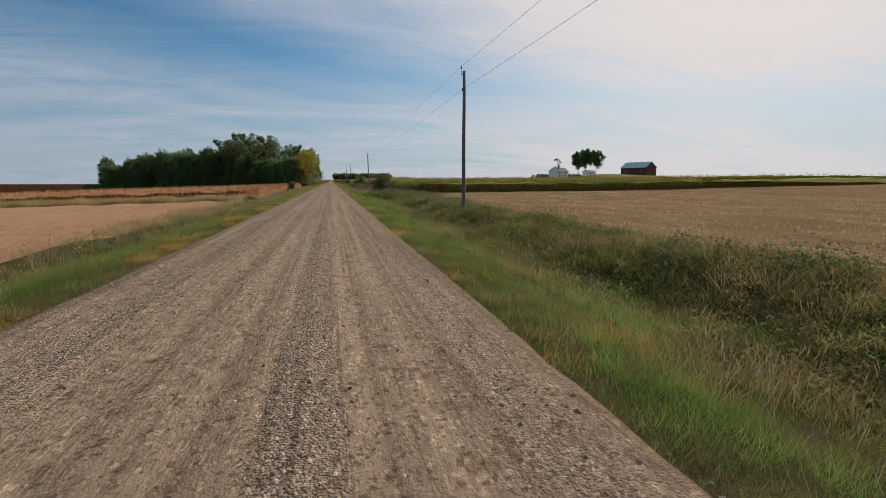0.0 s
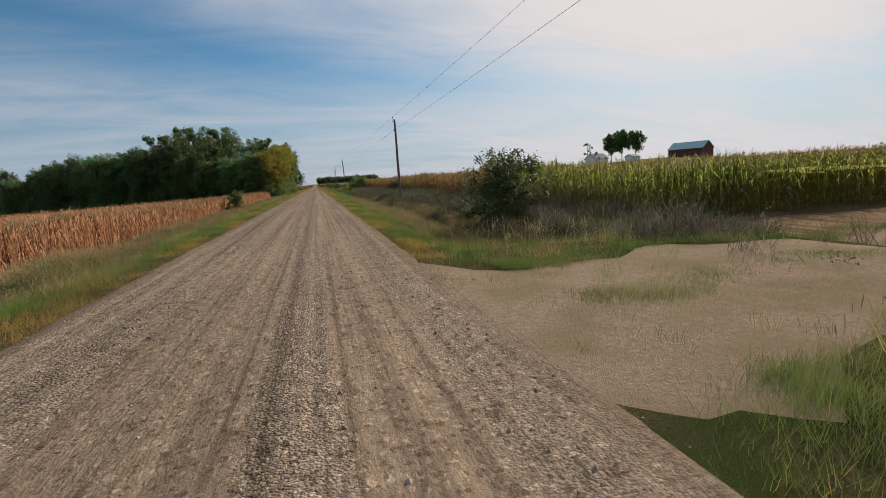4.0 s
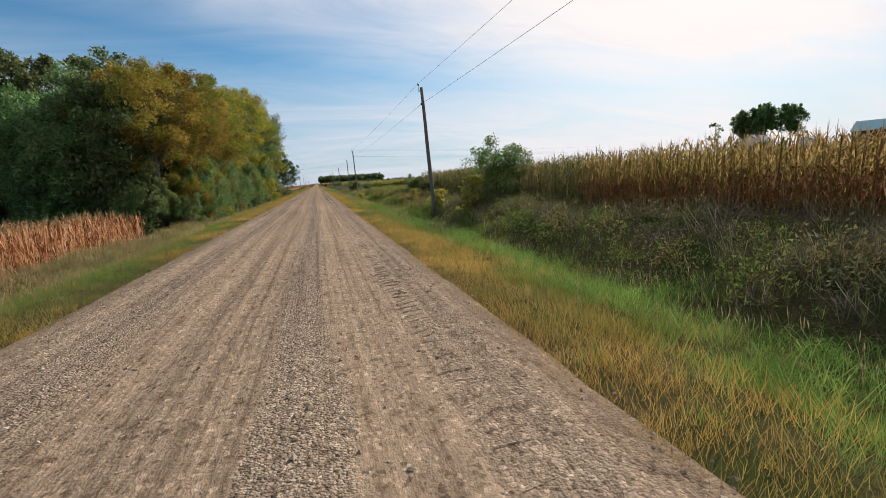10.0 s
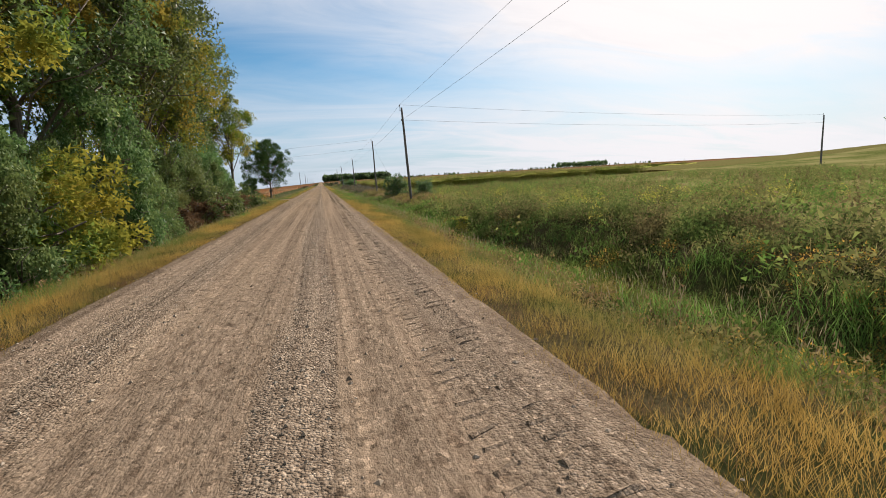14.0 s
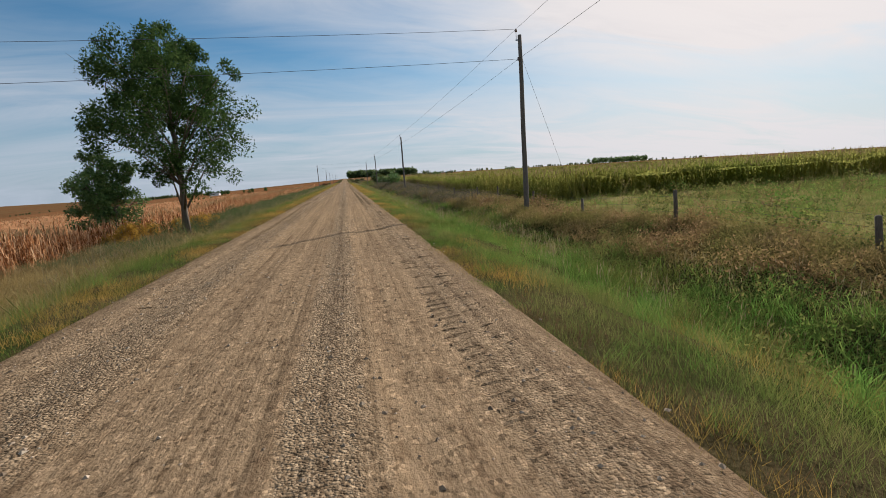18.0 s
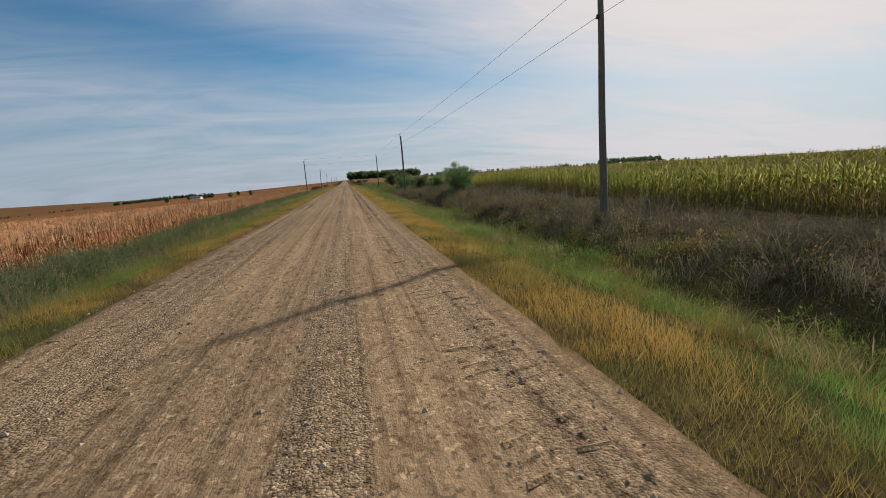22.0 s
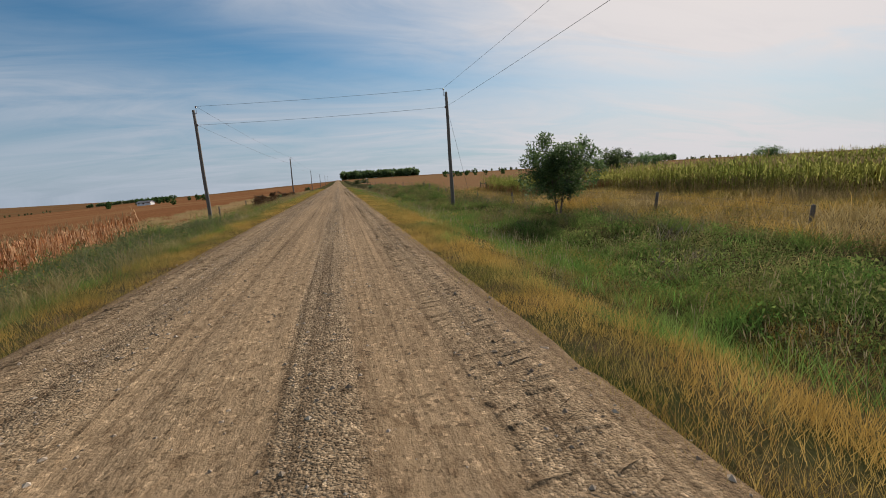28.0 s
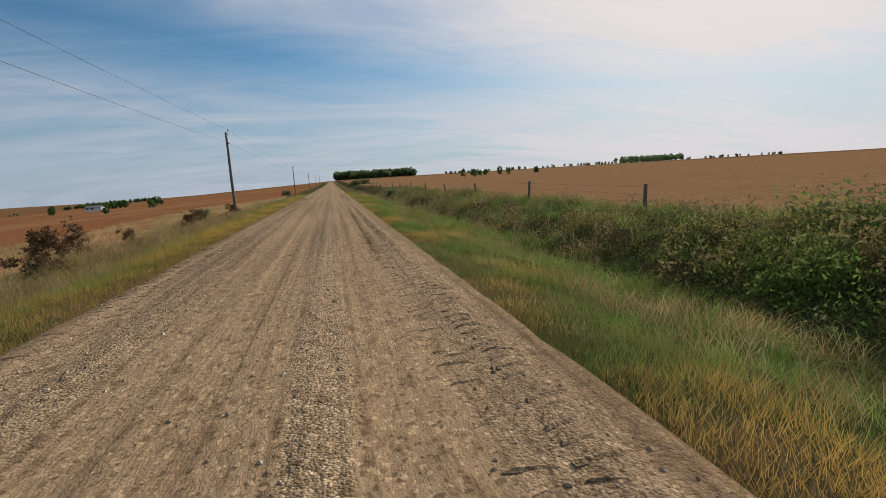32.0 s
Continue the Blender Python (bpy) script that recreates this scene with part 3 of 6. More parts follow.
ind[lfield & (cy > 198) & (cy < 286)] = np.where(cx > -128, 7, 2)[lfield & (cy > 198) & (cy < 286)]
ind[lfield & (cy > 286)] = 2
ind[(np.abs(cx) > 420) | (cy > 1100)] = 6
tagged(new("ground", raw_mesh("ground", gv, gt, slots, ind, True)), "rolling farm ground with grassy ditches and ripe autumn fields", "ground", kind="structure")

# the gravel road, with packed wheel tracks and a loose crown
rx = np.concatenate([[-3.35, -3.1], np.linspace(-2.95, 2.95, 60), [3.1, 3.35]])
ry = np.concatenate([np.arange(-25, 560, 0.8), np.arange(560, 760, 5), np.arange(760, 1700, 30)])
rgx, rgy = np.meshgrid(rx, ry)
edge = 0.09 * np.sin(rgy * 0.33) + 0.05 * np.sin(rgy * 1.1 + 1) + 0.05 * np.sin(rgy * 2.7)
rgx = rgx + edge * smooth(2.2, 3.0, np.abs(rgx)) * np.sign(rgx)


def road_surface(x, y):
    """Height of the road with its ruts and the ridges of stones beside them."""
    wander = 0.10 * np.sin(y * 0.045) + 0.05 * np.sin(y * 0.13 + 2)
    rut = sum(np.exp(-(((x - c - wander) / 0.24) ** 2)) for c in (-0.85, -0.1, 1.25, 1.75))
    berm = sum(np.exp(-(((x - c - wander) / 0.2) ** 2)) for c in (-2.6, -1.6, 0.66, 2.5))
    return -0.028 * np.abs(x) - 0.022 * rut + 0.025 * berm + road_z(y)


rz = road_surface(rgx, rgy) + 0.004 * np.sin(rgy * 7.3 + rgx * 3) + rng.normal(0, 0.004, rgx.shape)
rz = rz - 0.25 * smooth(2.98, 3.3, np.abs(rgx))
rv = np.stack([rgx, rgy, rz], -1).reshape(-1, 3)
w = len(rx)
q = (np.arange(len(ry) - 1)[:, None] * w + np.arange(w - 1)[None]).ravel()
tagged(new("road", raw_mesh("road", rv, np.stack([q, q + 1, q + 1 + w, q + w], -1), M_GRAVEL, None, True)),
       "tan gravel country road with packed wheel tracks", "road", kind="structure")


def lane(name, x0, x1, y0, y1, label):
    a, b = np.meshgrid(np.linspace(x0, x1, 90), np.linspace(y0, y1, 14))
    b = b + (0.5 * np.sin(a * 0.9) + 0.02 * np.abs(a - x0) ** 1.5 * 0.2)
    flare = np.exp(-np.abs(a - x0) / 2.0) * 1.8
    b = b + flare * np.sign(b - (y0 + y1) / 2) * np.abs(b - (y0 + y1) / 2) / ((y1 - y0) / 2)
    side = np.linspace(-1, 1, 14)[:, None] + 0 * a
    b = b + 0.35 * np.sin(a * 2.3 + 1) * np.abs(side) + 0.08 * np.sin(a * 5.1) * np.abs(side)
    tracks = -0.03 * np.exp(-((np.abs(side) - 0.4) / 0.15) ** 2)
    v = np.stack([a, b, ground_z(a, b) + 0.06 - 0.2 * np.abs(side) ** 4 + tracks], -1).reshape(-1, 3)
    q = (np.arange(13)[:, None] * 90 + np.arange(89)[None]).ravel()
    tagged(new(name, raw_mesh(name, v, np.stack([q, q + 1, q + 91, q + 90], -1), M_DRIVE, None, True)), label, "track", kind="structure")


lane("field_lane", 2.9, 48, 67.3, 73.7, "bare dirt field lane joining the gravel road")
lane("farm_drive", -2.9, -45, 286.5, 291.5, "dirt drive leading off the gravel road")

# ---- power line ----
POLES = [("A", 10.4, 32.8), ("B", 9.85, 114.7), ("C", 8.95, 193.5), ("D", 10.3, 275.1), ("E", 11.0, 313.3), ("F", 10.6, 365.6), ("G", 9.6, 418.1), ("H", 9.65, 475.8),
         ("L", -9.4, 480.7), ("M", -8.85, 546.2), ("N", -10.0, 641.5), ("O", -10.2, 740.0), ("P", -10.2, 850.0), ("Q", -10.2, 960.0)]
LEAN = dict(B=-0.6, C=-2.6, D=-2.2, E=-0.8, F=-0.8, G=-1.5, H=-0.6, L=-1.5)
POLE_H = 9.9


def shaft_mesh():
    bm = bmesh.new()
    tube(bm, [Vector((0.01 * math.sin(z), 0, z)) for z in np.linspace(-0.6, POLE_H, 9)], [0.155 - 0.0065 * k for k in range(9)], 10)
    return bm_mesh("shaft", bm, M_POLE, True)


def pin_mesh():
    bm = bmesh.new()
    tube(bm, [Vector((0.12, 0, z)) for z in (-0.25, 0.2)], [0.016, 0.014], 6)
    box(bm, (0.0, -0.02, -0.28), (0.16, 0.02, -0.22))
    return bm_mesh("bracket", bm, M_STEEL)


def insulator_mesh():
    bm = bmesh.new()
    tube(bm, [Vector((0, 0, z)) for z in (0.0, 0.03, 0.05, 0.09, 0.11, 0.16, 0.18)], [0.05, 0.075, 0.045, 0.065, 0.04, 0.05, 0.02], 10)
    return bm_mesh("insulator", bm, M_CERAMIC, True)


SHAFT, PIN, INSUL = shaft_mesh(), pin_mesh(), insulator_mesh()


HIGH = dict(L=9.0, A=9.9, B=8.55, C=8.75, D=9.9, E=9.7, F=8.7, G=8.2, H=8.8)


def utility_pole(x, y, lean, high=8.4):
    e = new("utility_pole")
    e.matrix_basis = pose(x, y, float(ground_z(x, y)), 0.4 * lean, lean) @ Matrix.Diagonal((1, 1, high / POLE_H, 1))
    tagged(e, "weathered grey timber utility pole carrying two wires in the ditch bank", "pole", "power line poles")
    part("shaft", SHAFT, e)
    side = 1 if x < 0 else -1
    part("bracket", PIN, e, "", pose(0.08 * side, 0, POLE_H - 0.02, 0, 0, 0 if side > 0 else 180))
    part("insulator", INSUL, e, "brown porcelain pin insulator", pose(0.2 * side, 0, POLE_H + 0.15))
    part("insulator", INSUL, e, "brown porcelain spool insulator", pose(0.13 * side, 0, POLE_H - 1.35))
    return e


tips = {}
for name, x, y in POLES:
    lean = LEAN.get(name, 0.0)
    e = utility_pole(x, y, lean, HIGH.get(name, 8.2))
    side = 1 if x < 0 else -1
    m = e.matrix_basis
    tips[name] = [m @ Vector((0.2 * side, 0, POLE_H + 0.3)), m @ Vector((0.13 * side, 0, POLE_H - 1.27))]


def wire(name, parent, a, b, sag, radius=0.009):
    bm = bmesh.new()
    n = 14
    pts = [a.lerp(b, k / n) - Vector((0, 0, sag * 4 * (k / n) * (1 - k / n))) for k in range(n + 1)]
    tube(bm, pts, [radius] * (n + 1), 4)
    ob = part(name, bm_mesh(name, bm, M_WIRE), parent)
    return ob


line = tagged(new("power_line_wires"), "thin sagging dark overhead wires strung between timber poles", "wire")
order = ["A", "B", "C", "D", "E", "F", "G", "H", "L", "M", "N", "O", "P", "Q"]
before = [Vector((10.4, -48, POLE_H + 0.2)), Vector((10.4, -48, POLE_H - 1.35))]
for a, b in zip([None] + order, order):
    for k in (0, 1):
        p = before[k] if a is None else tips[a][k]
        wire("wire", line, p, tips[b][k], 0.004 * (tips[b][k] - p).length)
# branch lines: one off into the meadow, one over the road to the drive
for k in (0, 1):
    wire("wire", line, tips["D"][k], Vector((83.5, 286, float(ground_z(83.5, 286)) + 8.5 - 1.3 * k)), 0.5)
    wire("wire", line, tips["E"][k], Vector((-60, 300, float(ground_z(-60, 300)) + 8.5 - 1.3 * k)), 0.7)
guy = tagged(new("guy_wires"), "steel guy wires anchoring two of the poles in the field edge", "wire")
wire("wire", guy, tips["E"][1] + Vector((0, 0, 0.6)), Vector((15.5, 316, float(ground_z(15.5, 316)))), 0.0)
wire("wire", guy, tips["H"][1] + Vector((0, 0, 0.6)), Vector((14.0, 486.0, float(ground_z(14.0, 486.0)))), 0.0)
e = utility_pole(83.5, 286, 0.0)
e = utility_pole(-60, 300, 0.0)


# ---- plants: templates ----
def blades(n, spread, height, width, bend, seg=2, mat=0):
    """A tuft of n bent blades."""
    v, t = [], []
    for _ in range(n):
        a, r = rng.uniform(0, 6.283), spread * math.sqrt(rng.uniform(0, 1))
        x, y, h, b = r * math.cos(a), r * math.sin(a), height * rng.uniform(0.55, 1.1), bend * rng.uniform(0.3, 1.3)
        f, d = rng.uniform(0, 6.283), rng.uniform(0, 6.283)
        wx, wy = width * math.cos(f) / 2, width * math.sin(f) / 2
        o = len(v)
        if seg == 1:
            v += [(x - wx, y - wy, 0), (x + wx, y + wy, 0), (x + b * h * math.cos(d), y + b * h * math.sin(d), h)]
            t += [(o, o + 1, o + 2)]
        else:
            mx, my = x + 0.3 * b * h * math.cos(d), y + 0.3 * b * h * math.sin(d)
            v += [(x - wx, y - wy, 0), (x + wx, y + wy, 0), (mx + wx * 0.8, my + wy * 0.8, 0.6 * h), (mx - wx * 0.8, my - wy * 0.8, 0.6 * h),
                  (x + b * h * math.cos(d), y + b * h * math.sin(d), h * (1 - 0.25 * b))]
            t += [(o, o + 1, o + 2), (o, o + 2, o + 3), (o + 3, o + 2, o + 4)]
    return np.array(v), np.array(t), np.full(len(t), mat)


def leaf_quad(c, way, side, length, width, v, t):
    o = len(v)
    v += [tuple(c), tuple(c + way * length * 0.5 + side * width / 2), tuple(c + way * length), tuple(c + way * length * 0.5 - side * width / 2)]
    t += [(o, o + 1, o + 2), (o, o + 2, o + 3)]


def rand_dir(up=0.0):
    d = Vector(rng.normal(0, 1, 3)) + Vector((0, 0, up))
    return d.normalized()


def weed(height, leaves, leaf, head):
    """A branching weed: a thin stalk, leaves up its length, a seed head on top."""
    v, t = [], []
    lean = Vector((rng.normal(0, 0.12), rng.normal(0, 0.12), 1))
    for s in range(3):
        w = lean * height * rng.uniform(0.7, 1.0) + Vector((rng.normal(0, 0.12), rng.normal(0, 0.12), 0)) * height
        o = len(v)
        v += [(-0.008, 0, 0), (0.008, 0.004, 0), tuple(w)]
        t += [(o, o + 1, o + 2)]
        for _ in range(leaves // 3):
            h = rng.uniform(0.15, 1.0)
            d = rand_dir(0.2)
            leaf_quad(w * h + d * 0.02, d, d.cross(rand_dir()).normalized(), leaf * rng.uniform(0.6, 1.3) * (1.2 - 0.5 * h), leaf * 0.4, v, t)
        for _ in range(head):
            d = rand_dir(1.0)
            leaf_quad(w * rng.uniform(0.82, 1.0), d, d.cross(rand_dir()).normalized(), 0.06, 0.02, v, t)
    return np.array(v), np.array(t), np.zeros(len(t), int)


def corn(height, leaves, low=0.1, dry=False):
    """A maize plant: stalk, arching leaves, an ear and a tassel."""
    v, t, k = [], [], []
    o = 0
    r = 0.014
    for z in (low * height if low > 0.4 else 0, height * 0.92):
        for a in range(3):
            v.append((r * math.cos(a * 2.094), r * math.sin(a * 2.094), z))
    for a in range(3):
        b = (a + 1) % 3
        t += [(a, b, 3 + b), (a, 3 + b, 3 + a)]
        k += [0, 0]
    turn = rng.uniform(0, 6.28)
    for n in range(leaves):
        z = height * (low + (0.88 - low) * n / max(1, leaves - 1)) + rng.normal(0, 0.03)
        a = turn + (n % 2) * math.pi + rng.normal(0, 0.4)
        ln = rng.uniform(0.35, 0.62) * (1.0 if 0.2 < n / leaves < 0.8 else 0.75)
        dx, dy = math.cos(a), math.sin(a)
        wx, wy = -dy * 0.025, dx * 0.025
        rise, drop = rng.uniform(0.12, 0.3), rng.uniform(-0.35, 0.12)
        if dry:
            ln, rise, drop = ln * 0.62, rng.uniform(-0.02, 0.12), rng.uniform(-0.55, -0.2)
        o = len(v)
        v += [(0, 0, z), (dx * ln * 0.5 + wx, dy * ln * 0.5 + wy, z + rise), (dx * ln * 0.5 - wx, dy * ln * 0.5 - wy, z + rise * 0.9), (dx * ln, dy * ln, z + drop)]
        t += [(o, o + 1, o + 2), (o + 1, o + 3, o + 2)]
        k += [2, 2] if z < height * rng.normal(0.46, 0.1) else [0, 0]
    for n in range(4):
        a, b = rng.uniform(0, 6.28), rng.uniform(0.02, 0.13)
        o = len(v)
        v += [(-0.012, 0, height * 0.9), (0.012, 0.005, height * 0.9), (b * math.cos(a), b * math.sin(a), height * rng.uniform(1.0, 1.12))]
        t += [(o, o + 1, o + 2)]
        k += [1]
    return np.array(v), np.array(t), np.array(k)


T_SHORT = [blades(30, 0.24, 0.14, 0.0038, 0.6, 1) for _ in range(10)]
T_FINE = [blades(22, 0.22, 0.27, 0.0045, 0.55, 1) for _ in range(10)]
T_MAT = [blades(10, 0.32, 0.75, 0.011, 1.7) for _ in range(8)]
T_TUFT = [blades(40, 0.42, 0.8, 0.0095, 0.75, 1) for _ in range(8)]
T_MOUND = [blades(44, 0.5, 1.0, 0.015, 1.5) for _ in range(6)]
T_TALL = [blades(9, 0.22, 0.6, 0.0115, 1.05) for _ in range(8)]


def plumes(n, spread, height):
    """Thin leaning stalks, each with a feathery seed head."""
    v, t, k = [], [], []
    for _ in range(n):
        a, r = rng.uniform(0, 6.283), spread * math.sqrt(rng.uniform(0, 1))
        foot = Vector((r * math.cos(a), r * math.sin(a), 0))
        top = foot + Vector((rng.normal(0, 0.13), rng.normal(0, 0.13), 1)) * height * rng.uniform(0.65, 1.1)
        f = rng.uniform(0, 3.14)
        side = Vector((math.cos(f), math.sin(f), 0))
        o = len(v)
        v += [tuple(foot - side * 0.003), tuple(foot + side * 0.003), tuple(top)]
        t += [(o, o + 1, o + 2)]
        low = foot.lerp(top, rng.uniform(0.7, 0.8))
        for d in (side, Vector((-side.y, side.x, 0))):
            o = len(v)
            v += [tuple(low), tuple(low.lerp(top, 0.45) + d * 0.007), tuple(top), tuple(low.lerp(top, 0.5) - d * 0.007)]
            t += [(o, o + 1, o + 2), (o, o + 2, o + 3)]
    return np.array(v), np.array(t), np.zeros(len(t), int)


T_PLUME = [plumes(7, 0.3, 0.9) for _ in range(7)]
T_STUB = [blades(5, 0.06, 0.17, 0.016, 0.25, 1) for _ in range(6)]
T_WEED = [weed(0.95, 21, 0.10, 1) for _ in range(7)]
T_DRYSTALK = [weed(1.15, 6, 0.05, 3) for _ in range(6)]


def lump(radius, height, n, leaf):
    """A low mound of pointed leaves, such as vines or bushy weeds make."""
    v, t = [], []
    for _ in range(n):
        a, e = rng.uniform(0, 6.283), math.asin(rng.uniform(0.02, 1))
        r = rng.uniform(0.6, 1.05) * (1 + 0.25 * math.sin(3 * a))
        d = Vector((math.cos(a) * math.cos(e), math.sin(a) * math.cos(e), math.sin(e)))
        c = Vector((d.x * radius * r, d.y * radius * r, d.z * height * r))
        w = (d * 0.5 + Vector(rng.normal(0, 0.7, 3))).normalized()
        side = w.cross(rand_dir()).normalized() * leaf * rng.uniform(0.25, 0.45)
        o = len(v)
        v += [tuple(c - side), tuple(c + side), tuple(c + w * leaf * rng.uniform(0.8, 1.7))]
        t += [(o, o + 1, o + 2)]
    return np.array(v), np.array(t), np.zeros(len(t), int)


T_LUMP = [lump(0.55, 0.6, 84, 0.08) for _ in range(8)]
T_BUSH = [lump(0.55, 0.62, 190, 0.058) for _ in range(7)]
T_CORN = [corn(2.15, 12) for _ in range(10)]
T_CORNDRY = [corn(2.15, 14, 0.1, True) for _ in range(10)]
T_CORNTOP = [corn(2.15, 4, 0.66) for _ in range(6)]


def spots(n, x0, x1, y0, y1):
    return rng.uniform(x0, x1, n), rng.uniform(y0, y1, n)


def settle(x, y, sink=0.03):
    return np.stack([x, y, ground_z(x, y) - sink], -1)


def stuff(name, templates, p, sizes, mats, label, category, tilt=0.25, high=None):
    v, t, k = scatter(templates, p, rng.uniform(0, 6.283, len(p)), sizes, tilt, high)
    return tagged(new(name, raw_mesh(name, v, t, mats, k if isinstance(mats, list) else None)), label, category, kind="stuff")


def clear_lanes(x, y):
    rag = 0.45 * np.sin(x * 1.3 + y) + 0.3 * np.sin(x * 3.1) + 1.2 * np.exp(-np.maximum(np.abs(x) - 2.9, 0) / 2.0)
    bare = rng.uniform(0, 1, len(x)) < 0.93
    keep = ~(bare & (x > 0) & (np.abs(y - 70.5) < 2.9 + rag)) & ~(bare & (x < 0) & (np.abs(y - 289.0) < 2.4 + rag))
    return x[keep], y[keep]


def wave(x, y, f=0.05, ph=0.0):
    return 0.5 + 0.25 * np.sin(y * f * 2.1 + ph) + 0.25 * np.sin(y * f * 5.3 + x * 0.4 + 2 * ph)


def patchy(x, y, size, seed):
    """Smooth random patches about size metres wide, 0 to 1."""
    g = np.random.default_rng(seed)
    total = np.zeros(len(x))
    for _ in range(7):
        a, f = g.uniform(0, 6.283), 6.283 / size * g.uniform(0.4, 1.3)
        total += np.sin(f * (x * math.cos(a) + y * math.sin(a)) + g.uniform(0, 6.283))
    return np.clip(0.5 + total / 6.0, 0, 1)


Y0, Y1 = -6, 575


def near_more(n, x0, x1, sgn=1):
    x, y = spots(n, x0, x1, Y0, Y1)
    x, y = clear_lanes(sgn * x, y)
    return np.abs(x), y


# short grass of the road edge, ragged against the gravel: golden or green by the stretch
def gold_share(sgn, y):
    if sgn > 0:
        return np.clip(0.15 - 0.2 * (1 - smooth(60, 72, y)) + 0.75 * smooth(140, 155, y) * (1 - smooth(262, 275, y)) - 0.6 * smooth(181, 186, y) * (1 - smooth(200, 207, y)) + 0.8 * smooth(340, 355, y) * (1 - smooth(492, 505, y)), 0, 1)
    return np.clip(0.25 + 0.6 * smooth(185, 200, y) * (1 - smooth(282, 292, y)) + 0.25 * smooth(296, 320, y) + 0.35 * smooth(420, 470, y), 0, 1)


for sgn, n in ((1, 27000), (-1, 20000)):
    x, y = spots(n, 0, 1, Y0, Y1)
    d = 2.86 + 1.8 * x ** 1.25 + 0.09 * np.sin(y * 0.33) + 0.05 * np.sin(y * 1.1 + 1) + rng.normal(0, 0.06, n)
    lane_y, half = (70.5, 3.4) if sgn > 0 else (289.0, 2.9)
    keep = (np.abs(y - lane_y) > half + 1.2 * (1 - x) + rng.normal(0, 0.4, n)) | (rng.uniform(0, 1, n) < 0.06)
    x, y, d = x[keep], y[keep], d[keep]
    s = 0.55 + 0.75 * x + rng.uniform(0, 0.5, len(x))
    g = rng.uniform(0, 1, len(x)) < smooth(0.32, 0.62, patchy(d, y, 3.5, 3 + sgn) * 0.6 + gold_share(sgn, y) * 0.72 - 0.42 * smooth(3.5, 4.5, d))
    for pick, mat, label in ((g, M_VERGEGOLD, "golden dry grass along the gravel edge"), (~g, M_VERGE, "short green and straw grass along the gravel edge")):
        stuff("verge_grass", T_SHORT, settle(sgn * d[pick], y[pick], 0.0), s[pick] * (1.15 if mat is M_VERGEGOLD else 1.0), mat, label, "grass")
# brown dead thatch where the grass meets the gravel
for sgn, n in ((1, 8000), (-1, 8000)):
    y = rng.uniform(Y0, Y1, n)
    d = 2.95 + 0.55 * rng.uniform(0, 1, n) ** 1.5 + 0.09 * np.sin(y * 0.33) + 0.05 * np.sin(y * 1.1 + 1)
    keep = rng.uniform(0, 1, n) < 0.15 + 0.95 * patchy(d, y, 5.0, 101 + sgn)
    d, y = d[keep], y[keep]
    x, y = clear_lanes(sgn * d, y)
    stuff("verge_thatch", T_SHORT, settle(x, y, 0.0), 0.5 + 0.5 * rng.uniform(0, 1, len(x)), M_THATCH, "reddish-brown dead thatch along the gravel edge", "grass", 0.5)


# grass down the middle and along the ragged edges of the two dirt lanes
for sgn, mid_y, half, reach, n in ((1, 70.5, 3.1, 40, 5200), (-1, 289.0, 2.5, 40, 4200)):
    x, u = 4.5 + reach * rng.uniform(0, 1, n) ** 1.5, rng.uniform(-1, 1, n)
    y = mid_y + np.where(rng.uniform(0, 1, n) < 0.25, 0.45 * u, np.sign(u) * (half * 0.82 + 0.9 * np.abs(u))) + 0.5 * np.sin(x * 0.9)
    keep = rng.uniform(0, 1, n) < 0.25 + patchy(x, y, 3.0, 131 + sgn)
    x, y = x[keep], y[keep]
    stuff("lane_grass", T_SHORT, np.stack([sgn * x, y, ground_z(sgn * x, y) + 0.02], -1), 0.6 + 0.7 * rng.uniform(0, 1, len(x)), M_VERGE, "short worn grass along the dirt lane", "grass")
# how wet the ditch is, by the stretch
def lush(y):
    return 0.35 + 0.65 * np.clip(smooth(28, 40, y) * (1 - smooth(62, 70, y)) + smooth(130, 150, y) * (1 - smooth(372, 395, y)) + smooth(428, 440, y) * (1 - smooth(488, 500, y)), 0, 1)


def dead_bank(y):
    """Where the far bank carries a matted dead tangle instead of green growth."""
    return smooth(38, 46, y) * (1 - 0.75 * smooth(158, 172, y) - 0.25 * smooth(184, 198, y)) + smooth(318, 332, y) * (1 - smooth(432, 446, y)) + 0.1 * smooth(440, 452, y) * (1 - smooth(474, 484, y))


